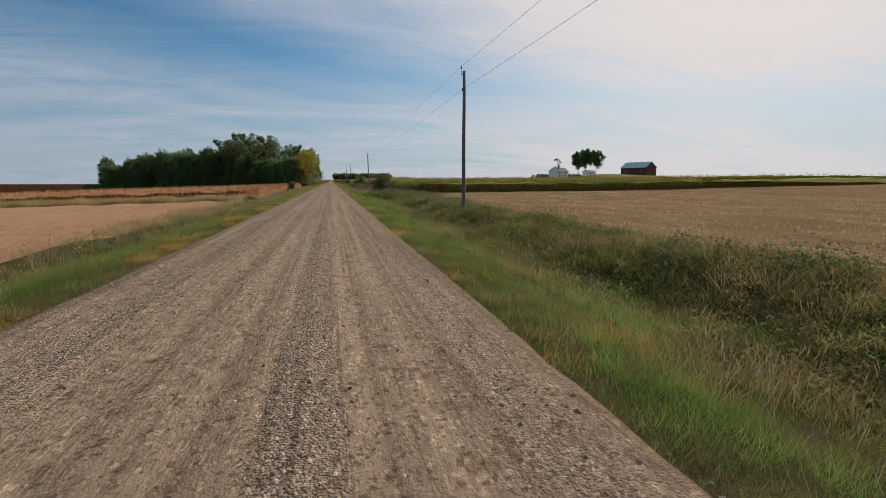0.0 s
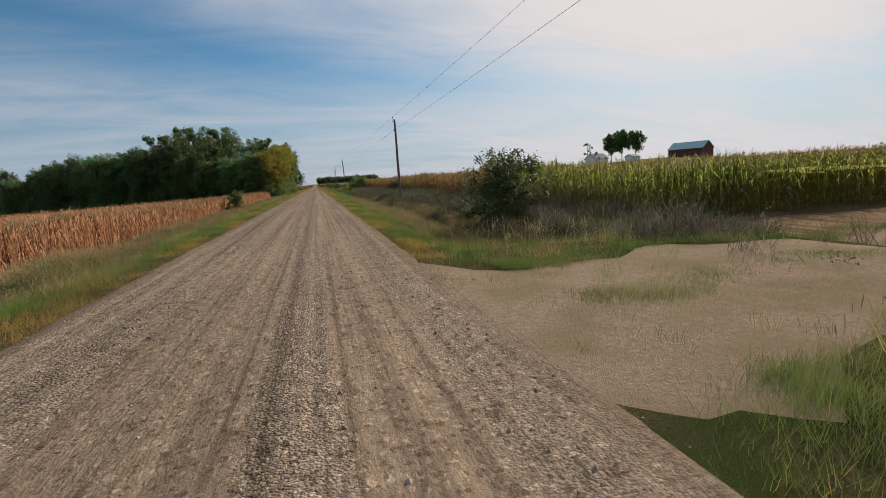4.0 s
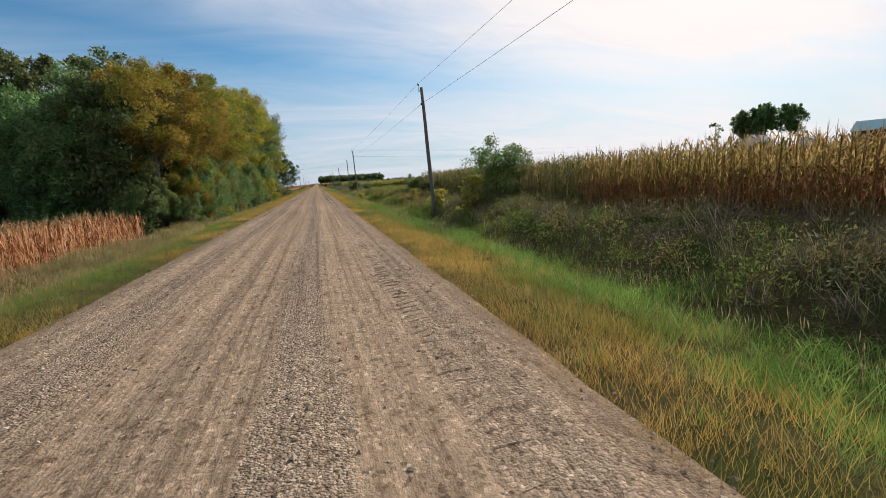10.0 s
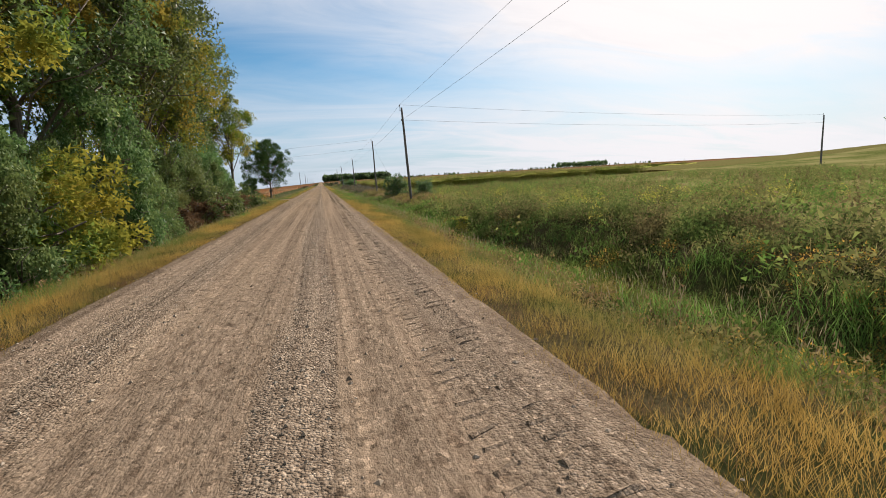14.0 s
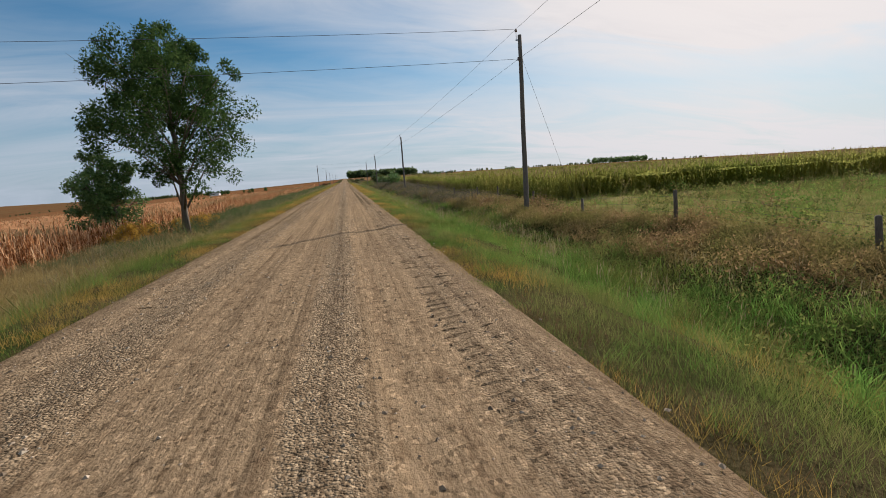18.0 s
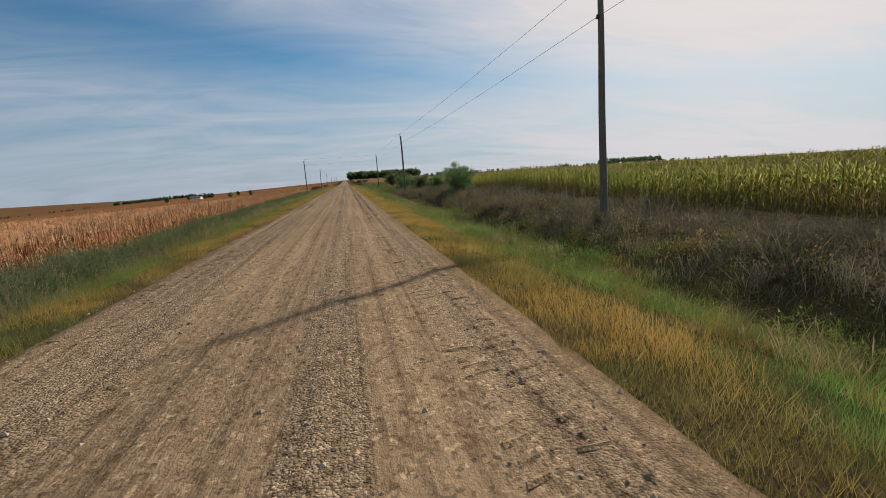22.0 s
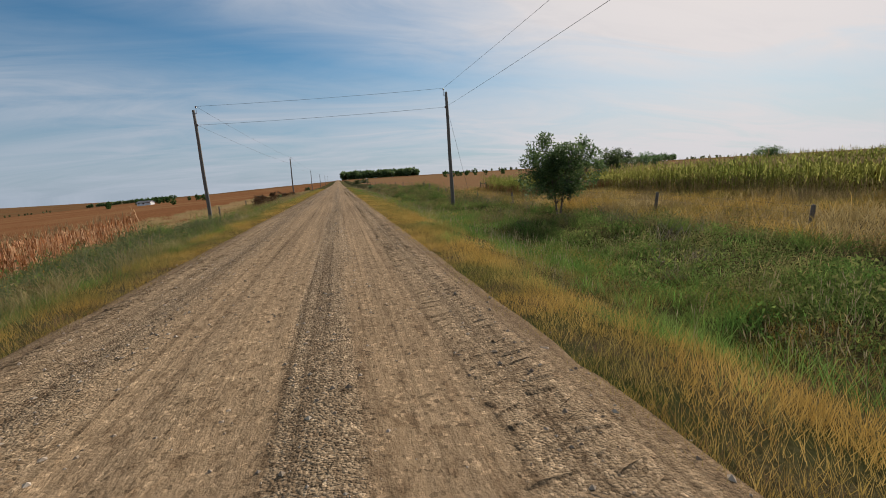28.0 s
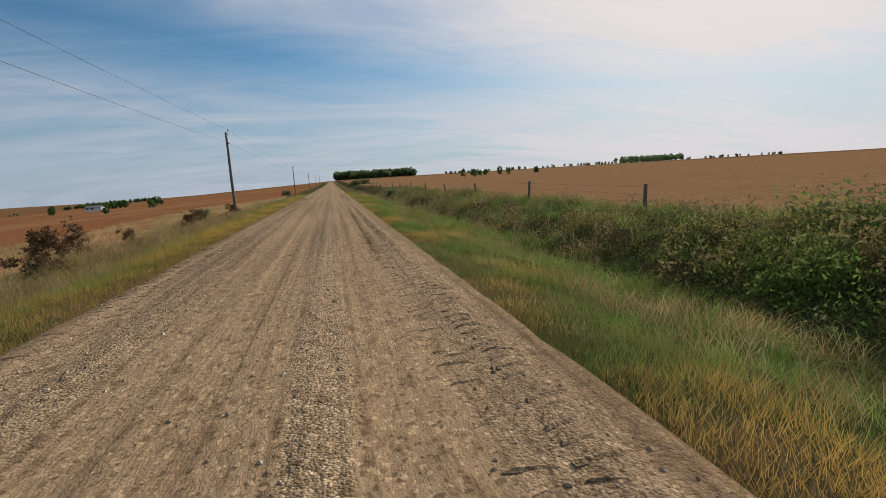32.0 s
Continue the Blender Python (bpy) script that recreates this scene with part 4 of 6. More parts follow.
# fine mixed grass down both slopes
for sgn, a, b, n in ((1, 4.0, 8.4, 40000), (-1, 4.0, 7.2, 20000)):
    x, y = near_more(n, a, b, sgn)
    tuss = patchy(x, y, 1.7, 11 + sgn)
    keep = rng.uniform(0, 1, len(x)) < 0.55 + 0.6 * tuss
    x, y, tuss = x[keep], y[keep], tuss[keep]
    s = 0.35 + 1.0 * tuss ** 1.5 + 0.3 * rng.uniform(0, 1, len(x)) + (0.2 * smooth(5.5, 7.5, x) if sgn > 0 else 0.2)
    tint = patchy(x, y, 4.5, 21 + sgn) * 0.75 + 0.25 * rng.uniform(0, 1, len(x))
    gold = tint < (0.22 + 0.45 * gold_share(sgn, y) * (1 - smooth(3.9, 5.4, x + 0.5 * np.sin(y * 0.17)) * (1 - smooth(384, 396, y))) if sgn > 0 else 0.14 + 0.3 * smooth(188, 205, y) * (1 - smooth(284, 296, y)) + 0.22 * smooth(440, 470, y) + 0.2 * smooth(490, 505, y))
    green = ~gold & (tint > (0.68 - 0.4 * lush(y) * smooth(4.2, 5.8, x) if sgn > 0 else 0.66))
    rest = ~gold & ~green
    for pick, mat, label in ((gold, M_VERGEGOLD, "golden dry grass on the ditch slope"), (green, M_TALLGREEN, "fresh green grass on the ditch slope"), (rest, M_SLOPE, "mixed olive and straw grass on the ditch slope")):
        stuff("slope_grass", T_FINE, settle(sgn * x[pick], y[pick], 0.01), s[pick], mat, label, "grass", 0.35)
# dry seeding grass scattered down the slope where the ditch is drier
x, y = near_more(9000, 5.0, 9.0)
keep = rng.uniform(0, 1, len(x)) < (1.15 - lush(y)) * patchy(x, y, 2.4, 81)
x, y = x[keep], y[keep]
stuff("dry_grass", T_TALL, settle(x, y), 0.35 + 0.5 * patchy(x, y, 2.4, 81) * rng.uniform(0.5, 1, len(x)), M_TALLDRY, "straw and rust coloured grass on the ditch slope", "grass", 0.6)
# lush grass in the bottom of the wet ditch
x, y = near_more(15000, 6.0, 9.6)
keep = rng.uniform(0, 1, len(x)) < (lush(y) - 0.2) * (0.5 + 0.5 * wave(x, y, 0.09, 2))
x, y = x[keep], y[keep]
stuff("ditch_grass", T_TALL, settle(x, y), 0.35 + 0.35 * rng.uniform(0, 1, len(x)) + 0.6 * patchy(x, y, 1.6, 51) ** 1.5, M_TALLGREEN, "tall green grass in the bottom of the ditch", "grass", 0.5)
x, y = near_more(15000, 4.6, 7.6, -1)
keep = rng.uniform(0, 1, len(x)) < 0.3 + 0.6 * wave(x, y, 0.04, -1) - 0.3 * smooth(450, 485, y)
x, y = x[keep], y[keep]
stuff("ditch_grass", T_TALL, settle(-x, y), 0.5 + 0.5 * smooth(285, 300, y) + 0.5 * rng.uniform(0, 1, len(x)) * wave(x, y, 0.07, 1), M_OLIVE, "tall olive grass filling the shallow ditch", "grass", 0.4)
# matted dead weeds up the far bank
x, y = near_more(22000, 8.4, 13.8)
edge = x + 0.7 * np.sin(y * 0.21) + 0.5 * np.sin(y * 0.73 + 1) + 0.3 * np.sin(y * 1.9)
keep = rng.uniform(0, 1, len(x)) < dead_bank(y) * (0.15 + 0.85 * smooth(8.9, 9.9, edge))
x, y, edge = x[keep], y[keep], edge[keep]
stuff("tangled_weeds", T_MAT, settle(x, y), 0.35 + 0.35 * rng.uniform(0, 1, len(x)) + 0.5 * smooth(9.8, 11.8, edge) * patchy(x, y, 2.2, 41) ** 1.3, M_TANGLE, "dark grey-brown tangle of dead weeds on the ditch bank", "weeds", 0.8)
x, y = near_more(4600, 8.2, 13.4)
lot = patchy(x, y, 3.0, 43)
keep = rng.uniform(0, 1, len(x)) < dead_bank(y) * (0.25 + 0.9 * lot)
x, y, lot = x[keep], y[keep], lot[keep]
stuff("dead_mounds", T_MOUND, settle(x, y, 0.05), 0.55 + 0.3 * rng.uniform(0, 1, len(x)) + 0.55 * lot * smooth(8.4, 10.0, x), M_TANGLE, "dark heaps of fallen dead grass on the ditch bank", "weeds", 0.4)
x, y = near_more(4200, 8.8, 13.2)
keep = rng.uniform(0, 1, len(x)) < dead_bank(y) * (0.3 + 0.7 * wave(x, y, 0.15, 5))
x, y = x[keep], y[keep]
stuff("ditch_weeds", T_WEED, settle(x, y), 0.6 + 0.6 * rng.uniform(0, 1, len(x)), M_TANGLE, "dead leafy weeds standing on the ditch bank", "weeds")
x, y = near_more(9000, 7.6, 12.6)
keep = rng.uniform(0, 1, len(x)) < (1 - 0.8 * dead_bank(y)) * (0.2 + 0.8 * smooth(0.35, 0.7, wave(x, y, 0.11, 4)))
x, y = x[keep], y[keep]
size = 0.25 + 0.25 * rng.uniform(0, 1, len(x)) + 0.8 * patchy(x, y, 3.2, 31) ** 1.6 * smooth(7.4, 9.0, x)
for pick, mat, label in ((size > 0.62, M_DARKWEED, "dark green bushy weeds on the ditch bank"), (size <= 0.62, M_VINE, "green bushy weeds and vines in the ditch")):
    stuff("weed_mounds", T_LUMP, settle(x[pick], y[pick], 0.1), size[pick], mat, label, "weeds", 0.3)
x, y = near_more(11000, 7.8, 13.2)
keep = rng.uniform(0, 1, len(x)) < (1 - 0.9 * dead_bank(y)) * (0.3 + 0.7 * wave(x, y, 0.08, 1))
x, y = x[keep], y[keep]
stuff("ditch_grass", T_TALL, settle(x, y), 0.6 + 0.7 * rng.uniform(0, 1, len(x)), M_OLIVE, "rough olive grass on the ditch bank", "grass", 0.5)
for n, x0, x1, y0, y1, big in ((900, 6.2, 12.2, 30, 66, 0.75), (1500, 9.4, 12.8, 70, 219, 0.8), (900, 9.6, 12.6, 326, 436, 0.8), (260, 6.4, 8.8, 150, 215, 0.6), (900, 8.4, 13.5, 436, 486, 0.7), (500, 9.4, 13.0, 219, 275, 0.8), (500, 8.8, 12.0, 486, 575, 0.5)):
    x, y = spots(n, x0, x1, y0, y1)
    x, y = clear_lanes(x, y)
    lot = patchy(x, y, 3.0, n)
    keep = rng.uniform(0, 1, len(x)) < 1.6 * lot ** 1.5
    x, y, lot = x[keep], y[keep], lot[keep]
    stuff("weed_mounds", T_LUMP, settle(x, y, 0.12), 0.3 + big * lot * rng.uniform(0.4, 1.0, len(x)), M_TANGLE if dead_bank((y0 + y1) / 2) > 0.6 and x0 > 8 else M_DARKWEED, "dark bushy weeds rising from the ditch bank", "weeds", 0.3)
# lush bushy weeds in the wet hollow before the corn and along the meadow ditch
for n, x0, x1, y0, y1, big in ((1500, 6.6, 13.5, 430, 490, 0.7), (800, 6.6, 9.5, 276, 345, 0.5), (700, 9.4, 13.0, 219, 275, 0.7)):
    x, y = spots(n, x0, x1, y0, y1)
    lot = patchy(x, y, 2.6, n + 7)
    stuff("weed_mounds", T_LUMP, settle(x, y, 0.12), 0.3 + big * lot * rng.uniform(0.4, 1.0, n), M_VINE, "lush green weeds in the wet hollow", "weeds", 0.3)
# tall bushy weeds with dark hollows between them
for n, x0, x1, y0, y1, big, mat, label in (
        (520, 6.6, 12.4, -6, 40, 1.1, M_SAGE, "grey-green bushy weeds crowding the ditch bank"), (560, 6.0, 12.2, 36, 66, 1.0, M_VINE, "lush green vines heaped over the ditch"), (260, 8.0, 12.4, 36, 66, 1.3, M_DARKWEED, "dark bushy weeds along the stubble edge"),
        (420, 8.6, 12.6, 150, 217, 1.1, M_DARKWEED, "dark bushy weeds at the foot of the corn"), (420, 9.6, 12.4, 217, 256, 1.6, M_DARKWEED, "dark bushy weeds shading the wet ditch"), (330, 12.0, 24.0, 217, 290, 1.2, M_VINE, "green bushy weeds at the meadow edge"),
        (620, 9.4, 13.2, 276, 328, 1.2, M_RUSSET, "russet brown weeds crowding the fence line"), (620, 7.0, 13.5, 436, 488, 1.0, M_DARKWEED, "dark green weeds matted over the wet hollow"), (420, 7.6, 12.0, 486, 575, 1.1, M_SAGE, "dark weeds along the bean field ditch"), (260, 7.4, 11.8, 503, 575, 1.0, M_RUSSET, "brown seeding weeds along the bean field ditch"), (60, 8.6, 13.0, 470, 506, 2.1, M_DARKWEED, "round dark bushes standing in the wet hollow"), (160, 9.6, 13.6, 486, 504, 1.5, M_DARKWEED, "dark bushy weeds heaped along the bean field fence"), (130, 8.4, 13.4, 486, 504, 1.4, M_VINE, "green bushy weeds heaped along the bean field fence"),
        (260, 5.4, 8.8, 340, 386, 0.7, M_VINE, "pale green weeds in the ditch beside the dead bank"), (200, 6.0, 10.0, 256, 300, 0.9, M_VINE, "bright green weeds in the wet ditch"), (130, 10.0, 26.0, 220, 292, 1.3, M_LEAF["yellow"], "yellow-flowering weeds scattered over the rough meadow"), (200, 12.0, 40.0, 220, 320, 1.2, M_RUSSET, "brown seeding weeds in the meadow"),
        (300, -10.5, -6.2, 450, 520, 1.1, M_OLIVE, "yellowing tall weeds round the pole foot"), (70, -10.5, -6.5, 450, 500, 0.9, M_LEAF["amber"], "amber seeding weeds round the pole foot"),
        (360, 11.8, 17.2, 466, 492, 1.4, M_RUSSET, "tall russet weeds before the corn"), (480, -10.0, -5.8, 452, 500, 1.3, M_VINE, "leafy green weeds round the pole foot"), (240, -10.0, -6.0, 314, 452, 0.9, M_SAGE, "dark grey-green weeds before the dry corn"), (200, -9.0, -5.6, 20, 90, 0.9, M_SAGE, "grey-green weeds in the shallow ditch")):
    x, y = spots(n, x0, x1, y0, y1)
    x, y = clear_lanes(x, y)
    lot = patchy(x, y, 4.0, n + 3)
    keep = rng.uniform(0, 1, len(x)) < 0.15 + 1.3 * lot ** 1.3
    x, y, lot = x[keep], y[keep], lot[keep]
    stuff("bushy_weeds", T_BUSH, settle(x, y, 0.15), 0.35 + big * (0.35 + 0.65 * lot) * rng.uniform(0.45, 1.0, len(x)), mat, label, "weeds", 0.3)
# russet growth along the fence line and the weedy slope before the lane
for n, x0, x1, y0, y1, mat in ((1900, 9.6, 12.4, 262, 345, M_RUSSET), (900, 9.0, 12.0, 345, 436, M_RUSSET), (2000, 6.6, 12.2, -6, 66, M_WEED), (500, 5.6, 8.6, 36, 66, M_VINE), (500, 5.6, 8.2, 76, 130, M_RUSSET), (500, 4.8, 7.5, 205, 262, M_RUSSET), (260, 8.5, 12.5, 486, 506, M_VINE), (500, 8.0, 12.0, 503, 575, M_RUSSET)):
    x, y = spots(n, x0, x1, y0, y1)
    stuff("weed_mounds", T_LUMP, settle(x, y, 0.1), 0.4 + 0.6 * rng.uniform(0, 1, n) ** 1.5, mat, "russet brown bushy weeds in the ditch" if mat in (M_RUSSET, M_WEED) else "green bushy weeds in the ditch", "weeds", 0.3)
x, y = spots(6500, 6.0, 12.6, -6, 66)
fresh = patchy(x, y, 4.0, 91) - 0.3 + 0.7 * smooth(38, 52, y) * (1 - smooth(8, 11, x)) > 0.5
for pick, mat, label in ((fresh, M_TALLGREEN, "fresh green weeds covering the ditch"), (~fresh, M_OLIVE, "rough olive and brown weeds covering the ditch")):
    stuff("ditch_weeds", T_MAT, settle(x[pick], y[pick]), 0.45 + 0.6 * rng.uniform(0, 1, pick.sum()), mat, label, "weeds", 0.7)
x, y = spots(3600, 5.4, 9.4, 80, 134)
keep = patchy(x, y, 4.0, 71) > 0.42
x, y = x[keep], y[keep]
stuff("dry_grass", T_TALL, settle(x, y), 0.7 + 0.7 * rng.uniform(0, 1, len(x)), M_TALLDRY, "tall straw-coloured weeds in the ditch", "grass", 0.4)
x, y = spots(4500, 6.4, 9.4, 196, 300)
keep = rng.uniform(0, 1, len(x)) < 0.25 + 0.9 * patchy(x, y, 2.5, 72)
x, y = x[keep], y[keep]
stuff("ditch_grass", T_TALL, settle(x, y), 0.7 + 0.7 * rng.uniform(0, 1, len(x)), M_TALLGREEN, "lush reedy grass in the wet ditch", "grass", 0.5)
# tufts that break up the verge
for sgn, n, mat, y0, y1, label in ((1, 1500, M_TALLGREEN, -6, 200, "fresh green tufts on the verge"), (1, 900, M_TALLGREEN, 275, 345, "fresh green tufts on the verge"), (1, 700, M_VERGEGOLD, 140, 290, "golden tufts on the verge"), (1, 1100, M_VERGEGOLD, 340, 500, "golden tufts on the verge"), (1, 1600, M_SLOPE, -6, 575, "olive and straw tufts on the verge"),
                                   (-1, 1300, M_TALLGREEN, -6, 200, "fresh green tufts on the verge"), (-1, 700, M_VERGEGOLD, 190, 290, "golden tufts on the verge"), (-1, 900, M_VERGE, 296, 575, "green tufts on the verge"), (-1, 900, M_SLOPE, -6, 575, "olive and straw tufts on the verge")):
    x, y = spots(n, 3.3, 6.4, y0, y1)
    lot = patchy(x, 0.6 * y, 2.4, n + 17)
    keep = rng.uniform(0, 1, len(x)) < 1.5 * lot ** 1.6
    x, y = clear_lanes(sgn * x[keep], y[keep])
    stuff("verge_tufts", T_TUFT, settle(x, y, 0.02), 0.24 + 0.26 * rng.uniform(0, 1, len(x)) + 0.08 * smooth(3.6, 5.0, np.abs(x)), mat, label, "grass", 0.4)
# clumps of straw and olive grass between the green verge and the dark bank
for n, x0, x1, y0, y1, mat in ((1500, 5.6, 13.0, 434, 490, M_LUSH), (900, 5.4, 12.6, 488, 530, M_LUSH), (420, 5.0, 8.0, 488, 530, M_OLIVE), (900, 9.4, 12.8, 276, 332, M_RUSSET), (300, 9.8, 12.8, 282, 330, M_TALLDRY), (500, 6.0, 9.6, 270, 330, M_VINE), (900, 4.8, 8.6, 128, 217, M_LUSH), (500, 4.6, 7.6, 128, 217, M_TALLGREEN), (1100, 5.4, 9.2, 252, 345, M_LUSH), (320, 5.4, 8.6, 345, 386, M_LUSH), (420, 5.8, 10.0, 36, 66, M_LUSH), (560, 5.6, 8.4, 80, 160, M_OLIVE), (260, 5.6, 8.2, 80, 150, M_RUSSET), (140, 5.6, 8.2, 80, 150, M_TALLDRY), (420, 5.6, 8.4, 325, 436, M_OLIVE), (420, 4.7, 7.8, 398, 411, M_LUSH), (220, 4.9, 7.8, 398, 411, M_VINE), (380, 5.8, 8.4, 325, 436, M_TALLDRY), (420, 5.4, 11.0, -6, 66, M_OLIVE), (520, 6.0, 11.5, -6, 68, M_TALLDRY), (300, 4.8, 7.0, 217, 285, M_SLOPE)):
    x, y = spots(n, x0, x1, y0, y1)
    lot = patchy(x, y, 3.2, n + 11)
    keep = rng.uniform(0, 1, len(x)) < 0.1 + 1.3 * lot ** 1.4
    x, y = clear_lanes(x[keep], y[keep])
    stuff("grass_clumps", T_MOUND, settle(x, y, 0.03), 0.3 + 0.45 * rng.uniform(0, 1, len(x)), mat, "lush green grass matted over the wet ditch" if mat in (M_LUSH, M_TALLGREEN) else "russet brown grass heaped along the fence" if mat is M_RUSSET else "straw and olive grass standing in clumps", "grass", 0.4)
# tall grey-green weeds hiding the foot of the dry corn
x, y = spots(15000, 4.9, 10.4, 307, 476)
lot = patchy(x, y, 2.2, 95)
keep = (rng.uniform(0, 1, len(x)) < 0.3 + lot) & (np.abs(y - 317) > 5)
x, y, lot = x[keep], y[keep], lot[keep]
stuff("ditch_weeds", T_TALL, settle(-x, y), 0.55 + 0.75 * smooth(5.0, 7.0, x) + 0.6 * lot * rng.uniform(0.3, 1, len(x)), M_SAGE, "tall grey-green seeding weeds before the corn", "weeds", 0.35)
x, y = spots(3400, 5.4, 10.2, 372, 470)
lot = patchy(x, y, 3.0, 97)
keep = rng.uniform(0, 1, len(x)) < 0.2 + 0.9 * lot
x, y = x[keep], y[keep]
stuff("dry_grass", T_TALL, settle(-x, y), 0.9 + 0.7 * rng.uniform(0, 1, len(x)), M_OLIVE, "tall olive and tan grass before the dry corn", "grass", 0.4)
x, y = spots(2400, 5.6, 10.2, 314, 470)
stuff("ditch_weeds", T_WEED, settle(-x, y), 0.8 + 0.5 * rng.uniform(0, 1, len(x)), M_SAGE, "dark leafy weeds standing before the corn", "weeds", 0.3)
x, y = spots(1500, 5.8, 9.6, 80, 196)
lot = patchy(x, y, 2.5, 96)
stuff("ditch_weeds", T_TALL, settle(-x, y), 0.5 + 0.7 * lot, M_SAGE, "grey-green weeds in the shallow ditch", "weeds", 0.4)
# tan and olive weeds between the green verge and the dry corn
for n, x0, x1, mat, tops, label in ((5200, 4.8, 10.4, M_STRAW, T_TALL, "pale straw grass before the dry corn"), (5600, 5.2, 10.4, M_TALLDRY, T_TALL, "tan seeding grass before the dry corn"), (2200, 5.4, 10.2, M_OLIVE, T_TALL, "olive weeds before the dry corn"), (420, 5.8, 9.8, M_RUSSET, T_MOUND, "brown grass clumps before the dry corn"), (300, 5.6, 9.4, M_SLOPE, T_MOUND, "straw grass clumps before the dry corn")):
    x, y = spots(n, x0, x1, 40, 204)
    keep = rng.uniform(0, 1, len(x)) < 0.25 + 1.1 * patchy(x, y, 3.0, n) ** 1.3
    x, y = x[keep], y[keep]
    stuff("bank_weeds", tops, settle(-x, y), (0.35 if tops is T_MOUND else 0.65) + 0.45 * rng.uniform(0, 1, len(x)), mat, label, "weeds", 0.4)
# tan and russet growth on the left bank further on
for n, x0, x1, y0, y1, mat, tops, label in ((3000, 5.6, 10.2, 384, 480, M_TALLDRY, T_TALL, "tan seeding grass mixed into the green weeds"), (1300, 5.6, 10.0, 384, 480, M_STRAW, T_TALL, "pale straw grass mixed into the green weeds"), (2200, 5.8, 10.4, 488, 545, M_TALLDRY, T_TALL, "tall tan grass below the bean field"), (520, 6.6, 10.2, 490, 545, M_RUSSET, T_MOUND, "russet grass clumps below the bean field")):
    x, y = spots(n, x0, x1, y0, y1)
    keep = rng.uniform(0, 1, len(x)) < 0.3 + 1.1 * patchy(x, y, 3.0, n + 1) ** 1.3
    x, y = x[keep], y[keep]
    stuff("bank_weeds", tops, settle(-x, y), (0.5 if tops is T_MOUND else 0.8) + 0.6 * rng.uniform(0, 1, len(x)), mat, label, "weeds", 0.4)
# pale seed heads standing over the grass
for sgn, n, a, b in ((1, 5200, 4.6, 9.6), (-1, 4200, 4.6, 9.8)):
    x, y = near_more(n, a, b, sgn)
    lot = patchy(x, y, 4.0, 111 + sgn)
    keep = (rng.uniform(0, 1, len(x)) < 1.5 * lot ** 1.6) & ~((sgn < 0) & (y > 203) & (y < 280) & (x > 6.4))
    x, y, lot = x[keep], y[keep], lot[keep]
    stuff("seeding_grass", T_PLUME, settle(sgn * x, y), 0.4 + 0.4 * lot + 0.25 * rng.uniform(0, 1, len(x)), M_PLUME, "pale feathery seed heads over the ditch grass", "grass", 0.3)
# the left bank
for a, b, n in ((4.2, 6.5, 4000), (6.5, 10.4, 9500)):
    x, y = near_more(n, a, b, -1)
    keep = rng.uniform(0, 1, len(x)) < 0.2 + 0.4 * wave(x, y, 0.06, a) + 0.5 * smooth(440, 490, y)
    keep &= ~((y > 203) & (y < 280) & (x > 6.8))
    x, y = x[keep], y[keep]
    stuff("dry_grass", T_TALL, settle(-x, y), (0.3 if a < 5 else 0.7) + 0.6 * rng.uniform(0, 1, len(x)) ** 2, M_TALLDRY, "straw-coloured seeding grass on the ditch bank", "grass", 0.4)
x, y = near_more(4600, 5.6, 9.8, -1)
keep = (rng.uniform(0, 1, len(x)) < 0.25 + 0.75 * smooth(0.35, 0.75, wave(x, y, 0.11, 2))) & ~((y > 203) & (y < 280) & (x > 6.8))
x, y = x[keep], y[keep]
wet = rng.uniform(0, 1, len(x)) < 0.5 - 0.4 * smooth(440, 480, y)
for pick, mat, label in ((wet, M_VINE, "green bushy weeds in the shallow ditch"), (~wet, M_RUSSET, "russet brown bushy weeds in the shallow ditch")):
    stuff("weed_mounds", T_LUMP, settle(-x[pick], y[pick], 0.1), 0.35 + 0.5 * rng.uniform(0, 1, pick.sum()), mat, label, "weeds", 0.3)
x, y = near_more(1300, 6.2, 9.8, -1)
stuff("dry_stalks", T_DRYSTALK, settle(-x, y), 0.5 + 0.4 * rng.uniform(0, 1, len(x)), M_TALLDRY, "dry seed stalks standing in the ditch", "weeds")
x, y = spots(9000, 13.0, 24.5, 436, 492)
tint = patchy(x, y, 5.0, 141) + 0.3 * rng.uniform(-1, 1, len(x))
for pick, mat, label in ((tint > 0.5, M_VERGEGOLD, "tall golden grass before the corn"), (tint <= 0.5, M_TALLDRY, "tall straw-coloured grass before the corn")):
    stuff("dry_grass", T_TALL, settle(x[pick], y[pick]), 1.0 + 0.8 * rng.uniform(0, 1, pick.sum()), mat, label, "grass")
x, y = spots(2200, 8.6, 60, 219, 330)
x = 8.6 + (x - 8.6) ** 1.5 / 51.4 ** 0.5
keep = (y < 268) | (x > 14)
x, y = x[keep], y[keep]
stuff("weed_mounds", T_LUMP, settle(x, y, 0.1), 0.35 + 0.4 * rng.uniform(0, 1, len(x)) + 1.2 * patchy(x, y, 5.0, 61) ** 2, M_VINE, "green bushy weeds scattered over the meadow", "weeds", 0.3)
x, y = spots(3400, 6.4, 11.5, 294.5, 314)
stuff("dry_grass", T_TALL, settle(-x, y), 0.9 + 0.5 * rng.uniform(0, 1, len(x)), M_TALLDRY, "tan tall grass round the post beside the drive", "grass")
